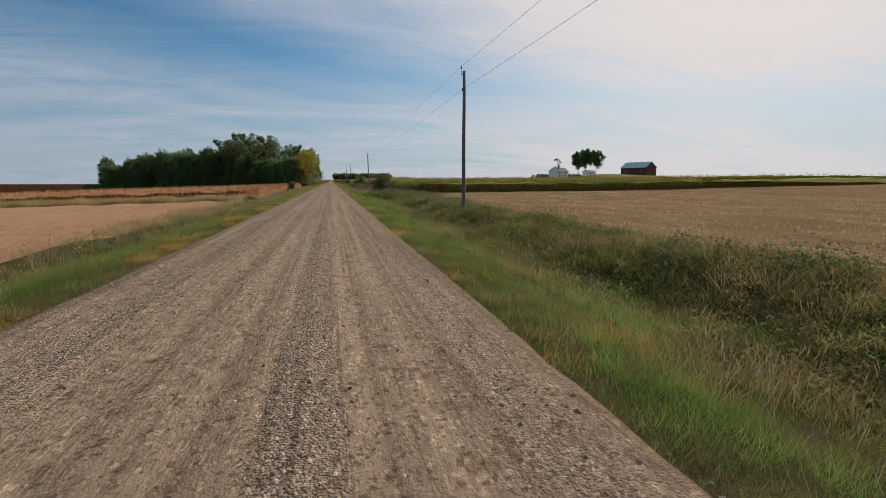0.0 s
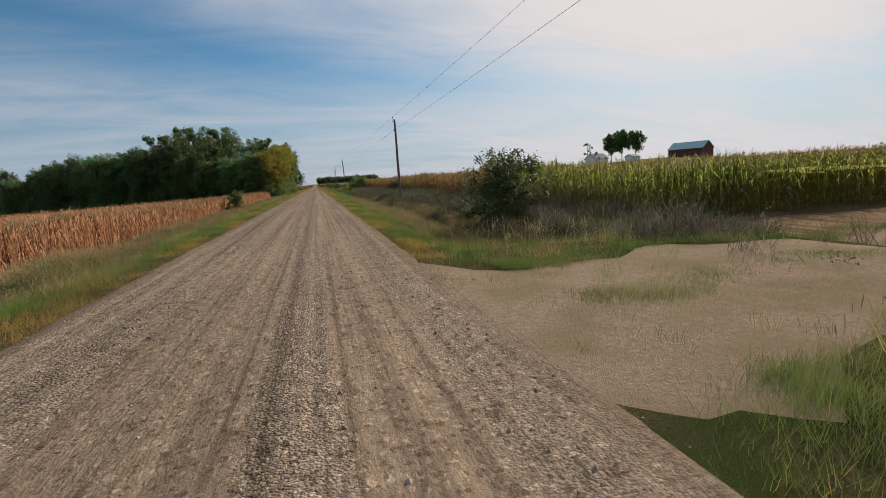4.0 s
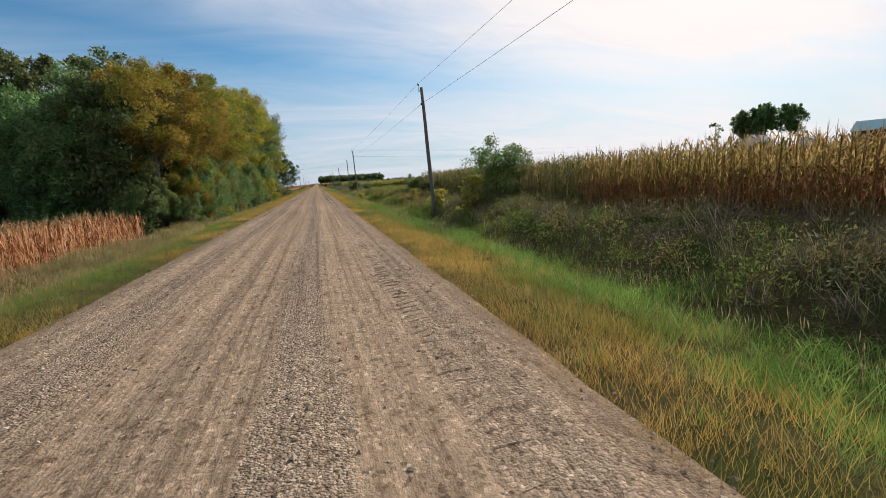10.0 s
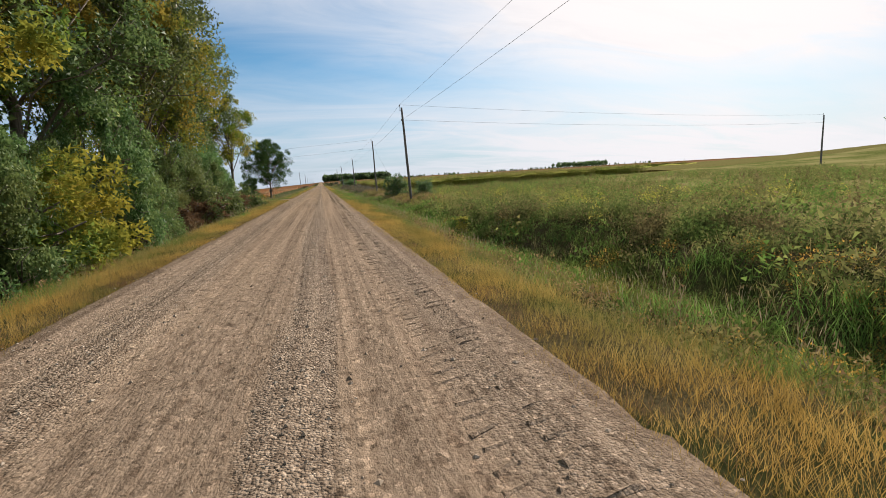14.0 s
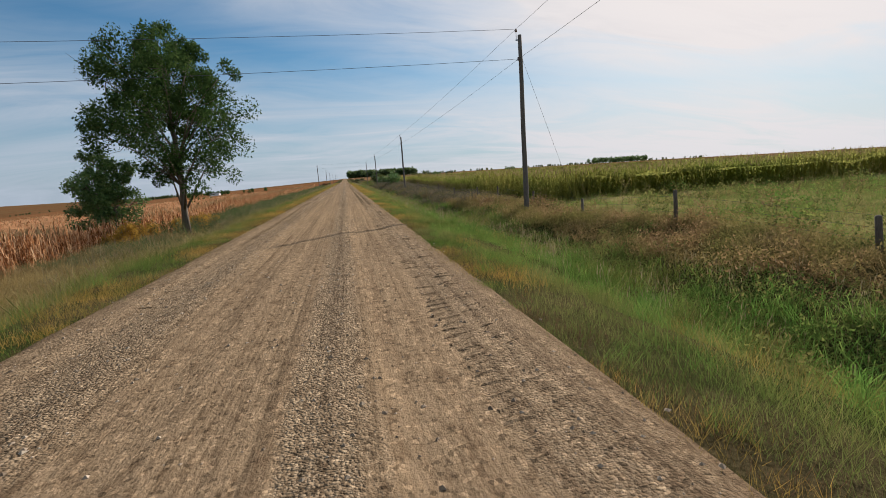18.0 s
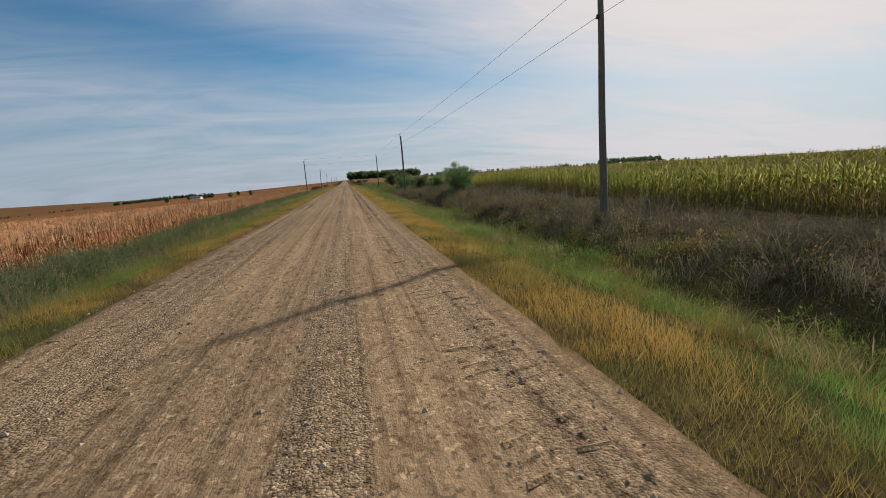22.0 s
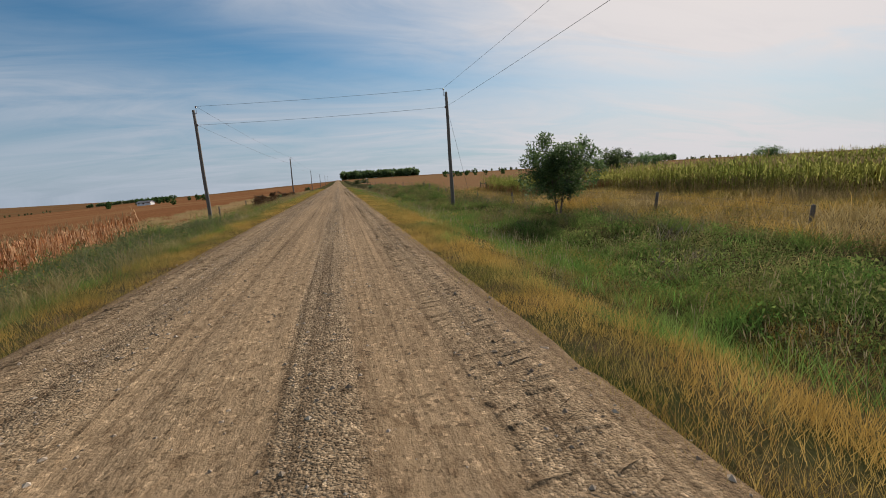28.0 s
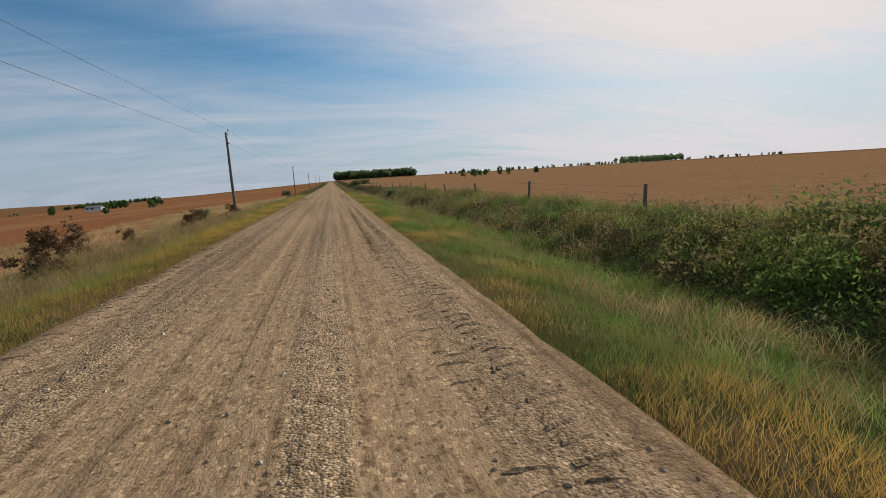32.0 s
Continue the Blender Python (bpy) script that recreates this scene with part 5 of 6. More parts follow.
# cut stalks left in rows on the harvested field
rows = 13.4 + 0.76 * np.arange(58)
x, y = [g.ravel() for g in np.meshgrid(rows, np.arange(-30, 66, 0.34))]
x, y = x + rng.normal(0, 0.07, len(x)), y + rng.normal(0, 0.12, len(y))
stuff("stubble", T_STUB, settle(x, y, 0.0), 0.7 + 0.7 * rng.uniform(0, 1, len(x)), M_STRAW, "short cut straw stubble in rows on the harvested field", "stubble", 0.8)
x, y = spots(2600, 8.6, 12.5, 30, 92)
lot = patchy(x, y, 3.0, 121)
stuff("dry_grass", T_TALL, settle(-x, y), 0.8 + 0.8 * lot, M_STRAW, "tall tan grass at the corner of the dry corn", "grass", 0.4)
x, y = spots(5200, 11.5, 62, 77, 85)
stuff("dry_grass", T_TALL, settle(-x, y), 1.3 + 1.0 * rng.uniform(0, 1, len(x)), M_STRAW, "tall tan grass before the face of the dry corn", "grass", 0.4)
# rough meadow beyond the fence
x, y = spots(7000, 11.5, 75, 218, 324)
x = 11.5 + (x - 11.5) ** 1.6 / 63.5 ** 0.6
stuff("meadow_grass", T_TALL, settle(x, y), 0.7 + 0.5 * rng.uniform(0, 1, len(x)), M_OLIVE, "rough olive meadow grass beyond the ditch", "grass", 0.4, 0.6 + 0.4 * rng.uniform(0, 1, len(x)))
x, y = spots(1300, 11.5, 55, 218, 324)
stuff("meadow_weeds", T_WEED, settle(x, y), 0.8 + 0.7 * rng.uniform(0, 1, len(x)), M_WEED, "clumps of leafy weeds in the meadow", "weeds")
x, y = spots(4200, 12.6, 42, 284, 318)
stuff("meadow_grass", T_TALL, settle(x, y), 0.45 + 0.35 * rng.uniform(0, 1, len(x)), M_LUSH, "bright green meadow grass behind the fence", "grass", 0.5)
# tan grass between the road and the bean field
x, y = spots(11000, 8.6, 24, 470, 600)
x = 8.6 + (x - 8.6) ** 1.3 / 15.4 ** 0.3
stuff("dry_pasture_grass", T_TALL, settle(-x, y), 0.7 + 0.5 * rng.uniform(0, 1, len(x)), M_STRAW, "pale dry pasture grass behind the ditch", "grass")


# ---- maize fields ----
def corn_block(name, x0, x1, y0, y1, mats, label, rows_deep, front=None, scale=1.0):
    """Rows along y from the edge x0 inwards, the outer rows as whole plants, the rest as tops over a dense canopy."""
    sg = 1 if x1 > x0 else -1
    rows = sg * 0.76 * np.arange(rows_deep) + x0
    ps = np.arange(y0, y1, 0.2)
    x, y = [g.ravel() for g in np.meshgrid(rows, ps)]
    if front:
        fx, fy = [g.ravel() for g in np.meshgrid(np.arange(x0, x0 + sg * front[0], sg * 0.42), y0 + 0.6 * np.arange(front[1]))]
        x, y = np.concatenate([x, fx]), np.concatenate([y, fy])
    x, y = x + rng.normal(0, 0.05, len(x)), y + rng.normal(0, 0.09, len(y))
    s = scale * rng.normal(1.0, 0.07, len(x)) * (1 + 0.05 * np.sin(y * 0.15))
    stuff(name, T_CORNDRY if mats[0] is M_CORNDRY else T_CORN, settle(x, y), s, mats, label, "corn", 0.1)
    n = int(3400 * (y1 - y0) / 140)
    u = rng.uniform(0, 1, n) ** 1.8
    x, y = x0 + sg * (rows_deep * 0.7 + u * (abs(x1 - x0) - rows_deep * 0.7)), rng.uniform(y0, y1, n)
    s = scale * rng.normal(1.0, 0.06, n)
    stuff(name + "_tops", T_CORNTOP, settle(x, y), s * (1 + u * 0.4), mats, label, "corn", 0.1, s)
    cxs, cys = np.linspace(x0 + sg * rows_deep * 0.6, x1, 30), np.linspace(y0 + 0.8, y1, 90)
    a, b = np.meshgrid(cxs, cys)
    v = np.stack([a, b, ground_z(a, b) + 1.5 * scale + rng.normal(0, 0.12, a.shape)], -1)
    v = v.reshape(-1, 3)
    q = (np.arange(89)[:, None] * 30 + np.arange(29)[None]).ravel()
    tagged(new(name + "_canopy", raw_mesh(name, v, np.stack([q, q + 1, q + 31, q + 30], -1), mats[0])), label, "corn", kind="stuff")


corn_block("corn_field", 13.4, 130, 78, 96, [M_CORNGREEN, M_TASSEL, M_CORNDULL], "green and yellow standing field corn facing the lane", 5, (60, 4), 1.0)
corn_block("corn_field", 13.4, 130, 96, 182, [M_CORNMIX, M_TASSEL, M_CORNFOOT], "standing field corn turning brown before harvest", 5, None, 1.0)
corn_block("corn_field", 13.4, 130, 182, 217, [M_CORNDULL, M_TASSEL, M_CORNDULL], "dull olive standing field corn beside the meadow", 5, None, 1.06)
corn_block("corn_field", 17.0, 90, 476, 491, [M_CORNGREEN, M_TASSEL, M_CORNFOOT], "yellow-green standing field corn at the field corner", 5, (40, 3), 0.92)
corn_block("corn_field", 23.0, 90, 437, 476, [M_CORNGREEN, M_TASSEL, M_CORNDULL], "yellow-green standing field corn behind a grassy hollow", 5, (40, 3), 0.92)
corn_block("corn_field", 15.2, 90, 343, 437, [M_CORNGREEN, M_TASSEL, M_CORNDULL], "yellow-green standing field corn behind the ditch", 5, (60, 4), 0.82)
corn_block("corn_field", 15.6, 90, 319, 343, [M_CORNGREEN, M_TASSEL, M_CORNGREEN], "yellow-green standing field corn facing the meadow", 5, (60, 20), 0.98)
corn_block("corn_field", -11.2, -75, 84, 198, [M_CORNDRY, M_TASSEL, M_CORNDRY], "dry tan field corn ready for harvest", 5, (55, 4), 0.9)
corn_block("corn_field", -10.6, -75, 297, 470, [M_CORNDRY, M_TASSEL, M_CORNDRY], "dry reddish-tan field corn ready for harvest", 4, (40, 3), 0.76)

# ---- loose gravel on the road ----
oct_v = np.array([(1, 0, 0), (-1, 0, 0), (0, 1, 0), (0, -1, 0), (0, 0, 0.7), (0, 0, -0.5)], float)
oct_t = np.array([(0, 2, 4), (2, 1, 4), (1, 3, 4), (3, 0, 4)])
T_PEBBLE = [(oct_v * rng.uniform(0.6, 1.3, (6, 3)), oct_t, np.zeros(4, int)) for _ in range(6)]
n = 76000
y = rng.uniform(-2, 560, n)
band = rng.choice([-2.55, -1.6, 0.66, 2.45, 9.0], n, p=[0.16, 0.2, 0.2, 0.16, 0.28])
x = np.where(band > 5, rng.uniform(-2.9, 2.9, n), band + rng.normal(0, 0.3, n)) + 0.10 * np.sin(y * 0.045)
x = np.clip(x, -3.1, 3.1)
stuff("loose_gravel", T_PEBBLE, np.stack([x, y, road_surface(x, y) + 0.001], -1), 0.009 + 0.026 * rng.uniform(0, 1, n) ** 3, M_STONE, "loose crushed stones scattered over the road", "gravel", 0.0)


# tractor tread prints pressed along the road edges
lug_v = np.array([(-0.2, -0.06, -0.012), (0.2, 0.03, -0.012), (0.19, 0.12, -0.012), (-0.2, 0.04, -0.012), (-0.15, -0.01, 0.009), (0.15, 0.07, 0.009)])
lug_t = np.array([(0, 1, 5), (0, 5, 4), (1, 2, 5), (2, 3, 4), (2, 4, 5), (3, 0, 4)])
T_LUG = [(lug_v * rng.uniform(0.85, 1.15, (6, 3)), lug_t, np.zeros(6, int)) for _ in range(6)]
for c, ya, yb, flip in ((2.0, 205, 560, 0), (2.42, 205, 560, 1), (-2.3, 296, 560, 0), (-2.66, 330, 560, 1), (1.95, 128, 175, 0)):
    y = np.arange(ya, yb, 0.21)
    y = y[rng.uniform(0, 1, len(y)) < 0.6 + 0.4 * np.sin(y * 0.11 + c)]
    x = c + 0.10 * np.sin(y * 0.045) + rng.normal(0, 0.02, len(y))
    p = np.stack([x, y, road_surface(x, y) + rng.normal(0.003, 0.002, len(y))], -1)
    v, t, k = scatter(T_LUG, p, math.pi * flip + rng.normal(0, 0.2, len(y)), rng.uniform(0.55, 0.9, len(y)))
    tagged(new("tread_prints", raw_mesh("tread_prints", v, t, M_GRAVEL)), "crumbled tractor tyre prints along the gravel edge", "tracks", kind="stuff")


# ---- trees and bushes ----
def tree(name, seed, height, radius, base, leaf, clumps, per, size, label, category="tree", trunks=1, group="", skirt=0.0, open_=0.75, tight=None):
    """Trunk and limbs as one tapered mesh, crown of separate leaves in uneven clumps."""
    r = random.Random(seed)
    g = np.random.default_rng(seed)
    e = new(name)
    bm = bmesh.new()
    centres = []
    for k in range(trunks):
        lean = Vector((r.gauss(0, 0.05 if trunks == 1 else 0.16), r.gauss(0, 0.05 if trunks == 1 else 0.16), 1))
        foot = Vector((r.gauss(0, 0.12), r.gauss(0, 0.12), -0.2)) if trunks > 1 else Vector((0, 0, -0.3))
        thick = (0.02 + 0.016 * height) / (1 if trunks == 1 else 1.6)
        top = height * 0.86
        spine = [foot + lean * top * f + Vector((r.gauss(0, 0.04), r.gauss(0, 0.04), 0)) * height * 0.12 * f for f in np.linspace(0, 1, 8)]
        tube(bm, spine, [thick * (1.25 if i == 0 else 1) * (1 - 0.85 * i / 7) for i in range(8)], 7)
        limbs = max(5, clumps // (5 * trunks))
        for j in range(limbs):
            f = base / height + (0.95 - base / height) * (j + r.random()) / limbs
            i = min(6, int(f / 0.86 * 7)) if f < 0.86 else 6
            start = spine[i].lerp(spine[i + 1], 0.5)
            ang = r.uniform(0, 6.283)
            reach = radius * math.sqrt(max(0.06, 1 - ((f - 0.42) / 0.58) ** 2)) * r.uniform(0.6, 1.08)
            rise = r.uniform(0.1, 0.8) * min(1.0, 1.7 * (1.05 - f)) if trunks == 1 else r.uniform(-0.1, 0.4)
            end = start + Vector((math.cos(ang) * reach, math.sin(ang) * reach, reach * rise))
            end.z = min(end.z, height * r.uniform(0.85, 1.0))
            mid = start.lerp(end, 0.5) + Vector((0, 0, 0.08 * reach))
            tube(bm, [start, mid, end], [thick * 0.42 * (1 - 0.6 * f), thick * 0.25 * (1 - 0.6 * f), 0.012], 5)
            for _ in range(4):
                c = start.lerp(end, r.uniform(0.45, 1.05)) + Vector((r.gauss(0, 1), r.gauss(0, 1), r.gauss(0, 0.7))) * radius * 0.17
                tube(bm, [mid, mid.lerp(c, 0.6) + Vector((0, 0, 0.05)), c], [0.02, 0.013, 0.006], 3)
                centres.append(c)
    part("trunk", bm_mesh("trunk", bm, M_BARK, True), e)
    while len(centres) < clumps:
        a, h = r.uniform(0, 6.283), r.uniform(0, 1)
        zz = base + (height - base) * h
        rad = radius * math.sqrt(max(0.1, 1 - ((h - 0.42) / 0.62) ** 2)) * r.uniform(0.55, 1.0)
        centres.append(Vector((rad * math.cos(a), rad * math.sin(a), zz)))
    if skirt:
        for _ in range(int(clumps * skirt)):
            a, rad = r.uniform(0, 6.283), radius * r.uniform(0.5, 1.0)
            centres.append(Vector((rad * math.cos(a), rad * math.sin(a), r.uniform(0.25, base + 0.6))))
    c = np.array([tuple(p) for p in centres])
    big = radius * (tight or (0.18 if trunks == 1 else 0.24)) * g.uniform(0.45, 1.5, len(c))
    c, big = np.repeat(c, per, 0), np.repeat(big, per)
    off = g.normal(0, 1, c.shape)
    off = off / np.linalg.norm(off, axis=1, keepdims=True) * (g.uniform(0, 1, len(c)) ** 0.38)[:, None] * np.array([1, 1, open_])
    p = c + off * big[:, None]
    p[:, 2] = np.maximum(p[:, 2], 0.05)
    way = g.normal(0, 1, p.shape) + off * 0.8 + np.array([0, 0, -0.15])
    way /= np.linalg.norm(way, axis=1, keepdims=True)
    sd = np.cross(way, g.normal(0, 1, p.shape))
    sd /= np.linalg.norm(sd, axis=1, keepdims=True)
    ln = (size * g.uniform(0.6, 1.4, len(p)))[:, None]
    v = np.stack([p, p + way * ln * 0.5 + sd * ln * 0.3, p + way * ln, p + way * ln * 0.5 - sd * ln * 0.3], 1).reshape(-1, 3)
    o = np.arange(len(p))[:, None] * 4
    t = np.concatenate([o + [0, 1, 2], o + [0, 2, 3]])
    part("crown", raw_mesh("crown", v, t, M_LEAF[leaf]), e)
    return tagged(e, label, category, group)


def put(ob, x, y, scale=1.0, turn=0.0, stretch=1.0, first=False, lean=0.0):
    m = pose(x, y, float(ground_z(x, y)) - 0.05, lean, 0, turn) @ Matrix.Diagonal((scale, scale, scale * stretch, 1))
    if first:
        ob.matrix_basis = m
        return ob
    return copy_thing(ob, m)


def full_tree(name, seed, height, radius, base, leaf, billows, leaves, size, label, category="tree", group="", low=0.0, egg=0.5, trunks=1, bough=1.0):
    """A tree or bush with a full crown: rounded boughs on limbs, each of smaller tufts of leaves."""
    r, g = random.Random(seed), np.random.default_rng(seed)
    e = new(name)
    bm = bmesh.new()
    thick = (0.03 + 0.014 * height) / math.sqrt(trunks)
    half = (height - base) / 2
    mid = Vector((0, 0, base + half))
    boughs = []
    for k in range(billows):
        z = 1 - 2 * (k + 0.5) / billows
        a = k * 2.39996 + r.gauss(0, 0.35)
        w = math.sqrt(1 - z * z)
        f = r.uniform(0.52, 0.82) if k % 4 else r.uniform(0.1, 0.5)
        taper = 1 - egg * max(0.0, z) * 0.45
        c = mid + Vector((w * math.cos(a) * radius * f * taper, w * math.sin(a) * radius * f * taper, z * half * (f + 0.08)))
        boughs.append((c, bough * radius * r.uniform(0.26, 0.46) * (1 - 0.2 * max(0.0, z))))
    for _ in range(int(billows * low)):
        a, f = r.uniform(0, 6.283), r.uniform(0.5, 0.95)
        boughs.append((Vector((radius * f * math.cos(a), radius * f * math.sin(a), r.uniform(0.1, 0.6) * base + 0.3)), radius * r.uniform(0.22, 0.34)))
    for k in range(trunks):
        spread = 0.0 if trunks == 1 else 0.35 * radius
        a = 6.283 * k / trunks
        spine = [Vector((math.cos(a) * spread * f + r.gauss(0, 0.012) * height * f, math.sin(a) * spread * f + r.gauss(0, 0.012) * height * f, -0.3 + height * 0.88 * f)) for f in np.linspace(0, 1, 8)]
        tube(bm, spine, [thick * (1.3 if i == 0 else 1) * (1 - 0.86 * i / 7) for i in range(8)], 7)
        for c, big in boughs[k::trunks]:
            f = min(0.9, max(0.12, (c.z - 0.45 * math.hypot(c.x, c.y)) / height))
            i = min(6, int(f * 7))
            start = spine[i]
            bend = start.lerp(c, 0.55) + Vector((0, 0, 0.06 * height * r.random()))
            tube(bm, [start, bend, c], [thick * 0.4 * (1 - 0.6 * f), thick * 0.22 * (1 - 0.6 * f), min(0.02, 0.004 * height)], 5)
            for _ in range(4):
                tip = c + Vector((r.gauss(0, 1), r.gauss(0, 1), r.gauss(0.2, 0.8))).normalized() * big * 0.95
                tube(bm, [bend.lerp(c, 0.6), bend.lerp(tip, 0.7), tip], [min(0.03, 0.005 * height), min(0.018, 0.003 * height), 0.004], 3)
    part("trunk", bm_mesh("trunk", bm, M_BARK, True), e)
    cs, rs = [], []
    for c, big in boughs:
        d = g.normal(0, 1, (8, 3)) + np.array([0, 0, 0.25])
        d /= np.linalg.norm(d, axis=1, keepdims=True)
        cs.append(np.array(c) + d * (big * g.uniform(0.5, 1.02, (8, 1))))
        rs.append(big * g.uniform(0.3, 0.62, 8))
    c, big = np.concatenate(cs), np.concatenate(rs)
    per = max(8, int(leaves / len(c)))
    c, big = np.repeat(c, per, 0), np.repeat(big, per)
    off = g.normal(0, 1, c.shape)
    off = off / np.linalg.norm(off, axis=1, keepdims=True) * (g.uniform(0, 1, len(c)) ** 0.4)[:, None]
    p = c + off * big[:, None]
    p[:, 2] = np.maximum(p[:, 2], 0.05)
    way = g.normal(0, 1, p.shape) + off * 0.6 + np.array([0, 0, -0.1])
    way /= np.linalg.norm(way, axis=1, keepdims=True)
    sd = np.cross(way, g.normal(0, 1, p.shape))
    sd /= np.linalg.norm(sd, axis=1, keepdims=True)
    ln = (size * g.uniform(0.55, 1.4, len(p)))[:, None]
    v = np.stack([p - sd * ln * 0.3, p + sd * ln * 0.3, p + way * ln], 1).reshape(-1, 3)
    part("crown", raw_mesh("crown", v, np.arange(len(v)).reshape(-1, 3), M_LEAF[leaf]), e)
    return tagged(e, label, category, group)


WOOD = "roadside woods"
kinds = [
    full_tree("tree", 11, 17.0, 6.0, 1.6, "green", 30, 24000, 0.33, "tall green broadleaf tree at the edge of the woods", group=WOOD, low=0.25),
    full_tree("tree", 12, 18.5, 6.2, 1.8, "dark", 30, 24000, 0.33, "dark green broadleaf tree inside the woods", group=WOOD, low=0.25),
    full_tree("tree", 13, 15.5, 4.8, 4.2, "gold", 20, 26000, 0.16, "tree with leaves turning golden yellow beside the road", group=WOOD, egg=0.2, bough=0.84),
    full_tree("tree", 14, 16.5, 4.8, 4.2, "mixed", 20, 26000, 0.16, "half green, half yellow tree beside the road", group=WOOD, low=0.1, egg=0.2, bough=0.84),
    full_tree("tree", 15, 17.0, 5.2, 2.0, "dark", 22, 19000, 0.33, "slender dark green tree with open boughs in the woods", group=WOOD, low=0.2, egg=0.9),
    full_tree("tree", 16, 14.5, 4.7, 3.4, "green", 22, 26000, 0.16, "green leafy tree beside the road", group=WOOD, low=0.15, egg=0.2, bough=0.9),
]
shrubs = [
    full_tree("shrub", 21, 3.4, 1.7, 0.3, "shrub", 16, 25000, 0.068, "dense green shrub under the roadside trees", "shrub", WOOD, 0.4, 0.2, 4),
    full_tree("shrub", 22, 3.0, 1.6, 0.3, "shrub", 14, 23000, 0.07, "grey-green shrub under the roadside trees", "shrub", WOOD, 0.4, 0.2, 4),
    full_tree("shrub", 23, 4.2, 1.7, 0.4, "mixed", 16, 18000, 0.085, "yellowing shrub under the roadside trees", "shrub", WOOD, 0.4, 0.2, 4),
]
rw = random.Random(5)
spread = []
for k in range(17):  # along the road, tallest in the middle
    y = 203.5 + k * 4.5 + rw.uniform(-1, 1)
    spread.append((rw.choice([2, 2, 2, 3, 3] if y < 228 else [2, 3, 3, 5, 5] if y < 258 else [3, 5, 3, 5, 5]), -10.2 - rw.uniform(0, 1.6), y, rw.uniform(0.92, 1.02) + 0.3 * float(smooth(215, 245, y)) - 0.1 * float(smooth(262, 280, y))))
for k in range(16):
    y = 205 + k * 5.2 + rw.uniform(-1.5, 1.5)
    spread.append((rw.choice([0, 1, 4, 3]), -14.6 - rw.uniform(0, 3.0), y, (rw.uniform(0.98, 1.14) if y > 226 else rw.uniform(0.78, 0.9))))
for j in range(38):  # the front against the corn
    k = j * 0.68
    spread.append((rw.choice([0, 1, 1, 0]), -13 - k * 4.2 - rw.uniform(0, 3), 204 + k * 3.5 + rw.uniform(-3, 3), rw.uniform(0.78, 0.88) + 0.16 * float(smooth(0.5, 2.5, k)) + 0.3 * float(smooth(3, 9, k)) - 0.36 * float(smooth(17, 26, k))))
for k in range(34):
    a = rw.uniform(0, 1)
    y = 216 + a * 90 + rw.uniform(0, 42)
    size = rw.uniform(1.0, 1.16) + 0.2 * float(smooth(228, 246, y)) + 0.2 * math.exp(-((a - 0.25) / 0.2) ** 2) - 0.38 * a
    spread.append((rw.choice([0, 1, 4]), -24 - a * 93 - rw.uniform(0, 8), y, size))
# the woods thin out behind the last roadside trees
spread = [w for w in spread if not (w[1] < -12.8 and w[1] > -27 and w[2] > 243)]
used = set()
for kind, x, y, s in spread:
    put(kinds[kind], x, y, s, rw.uniform(0, 360), rw.uniform(0.92, 1.12), kind not in used)
    used.add(kind)
used = set()
for k in range(48):
    kind = rw.choice([0, 0, 1, 1, 1, 2] if k < 30 else [0, 0, 1, 0, 1, 1])
    put(shrubs[kind], -8.4 - rw.uniform(0, 1.6), 203 + k * 1.64 + rw.uniform(-0.6, 0.6), rw.uniform(0.9, 1.75), rw.uniform(0, 360), rw.uniform(0.95, 1.3), kind not in used)
    used.add(kind)
for k in range(26):
    kind = rw.choice([0, 1, 1])
    put(shrubs[kind], -12 - k * 4.0, 201.5 + k * 3.2 + rw.uniform(-1, 1), rw.uniform(1.4, 1.9), rw.uniform(0, 360), 1.1)

put(full_tree("tree", 31, 12.3, 5.2, 2.4, "deep", 34, 50000, 0.14, "lone tree with an airy dark green crown beside the corn field", "tree", "lone trees", 0.0, -0.2, 1, 0.66), -8.3, 317.5, 1.0, first=True)
put(full_tree("tree", 32, 12.4, 4.3, 5.0, "mixed", 17, 17000, 0.15, "tall open tree arching at the end of the woods", group="lone trees", egg=-0.2, bough=0.72), -8.2, 279.5, first=True)
put(full_tree("tree", 34, 5.6, 2.3, 0.7, "green", 20, 14000, 0.14, "small leafy tree growing beside the lone tree", "tree", "lone trees", 0.0, 0.3, 2), -11.7, 316.4, first=True)
gold = full_tree("shrub", 33, 2.4, 1.4, 0.3, "amber", 14, 4400, 0.11, "amber-leaved shrub below the lone tree", "shrub", "shrubs below the tree", 0.4, 0.1, 4)
for n, (x, y, s) in enumerate(((-9.2, 312.4, 0.6), (-10.3, 313.2, 0.75), (-9.4, 314.5, 0.7), (-10.6, 318.5, 0.9), (-8.8, 321.5, 0.85), (-9.9, 320.8, 0.8), (-8.7, 324.5, 0.7), (-9.8, 326.5, 0.8))):
    put(gold, x, y, s, n * 70, 1.0, n == 0)
bush = full_tree("bush", 41, 3.4, 2.0, 0.25, "dark", 22, 13000, 0.12, "rounded green bush on the ditch bank", "bush", "ditch bank bushes", 0.4, 0.1, 5)
bush_dark = full_tree("bush", 42, 3.2, 1.8, 0.5, "shrub", 20, 15000, 0.09, "open grey-green bush at the field edge", "bush", "ditch bank bushes", 0.3, 0.3, 5)
bush_light = full_tree("bush", 46, 3.3, 1.5, 0.2, "green", 22, 13000, 0.1, "fresh green upright bush beside the dry corn", "bush", "ditch bank bushes", 0.3, 0.3, 6)
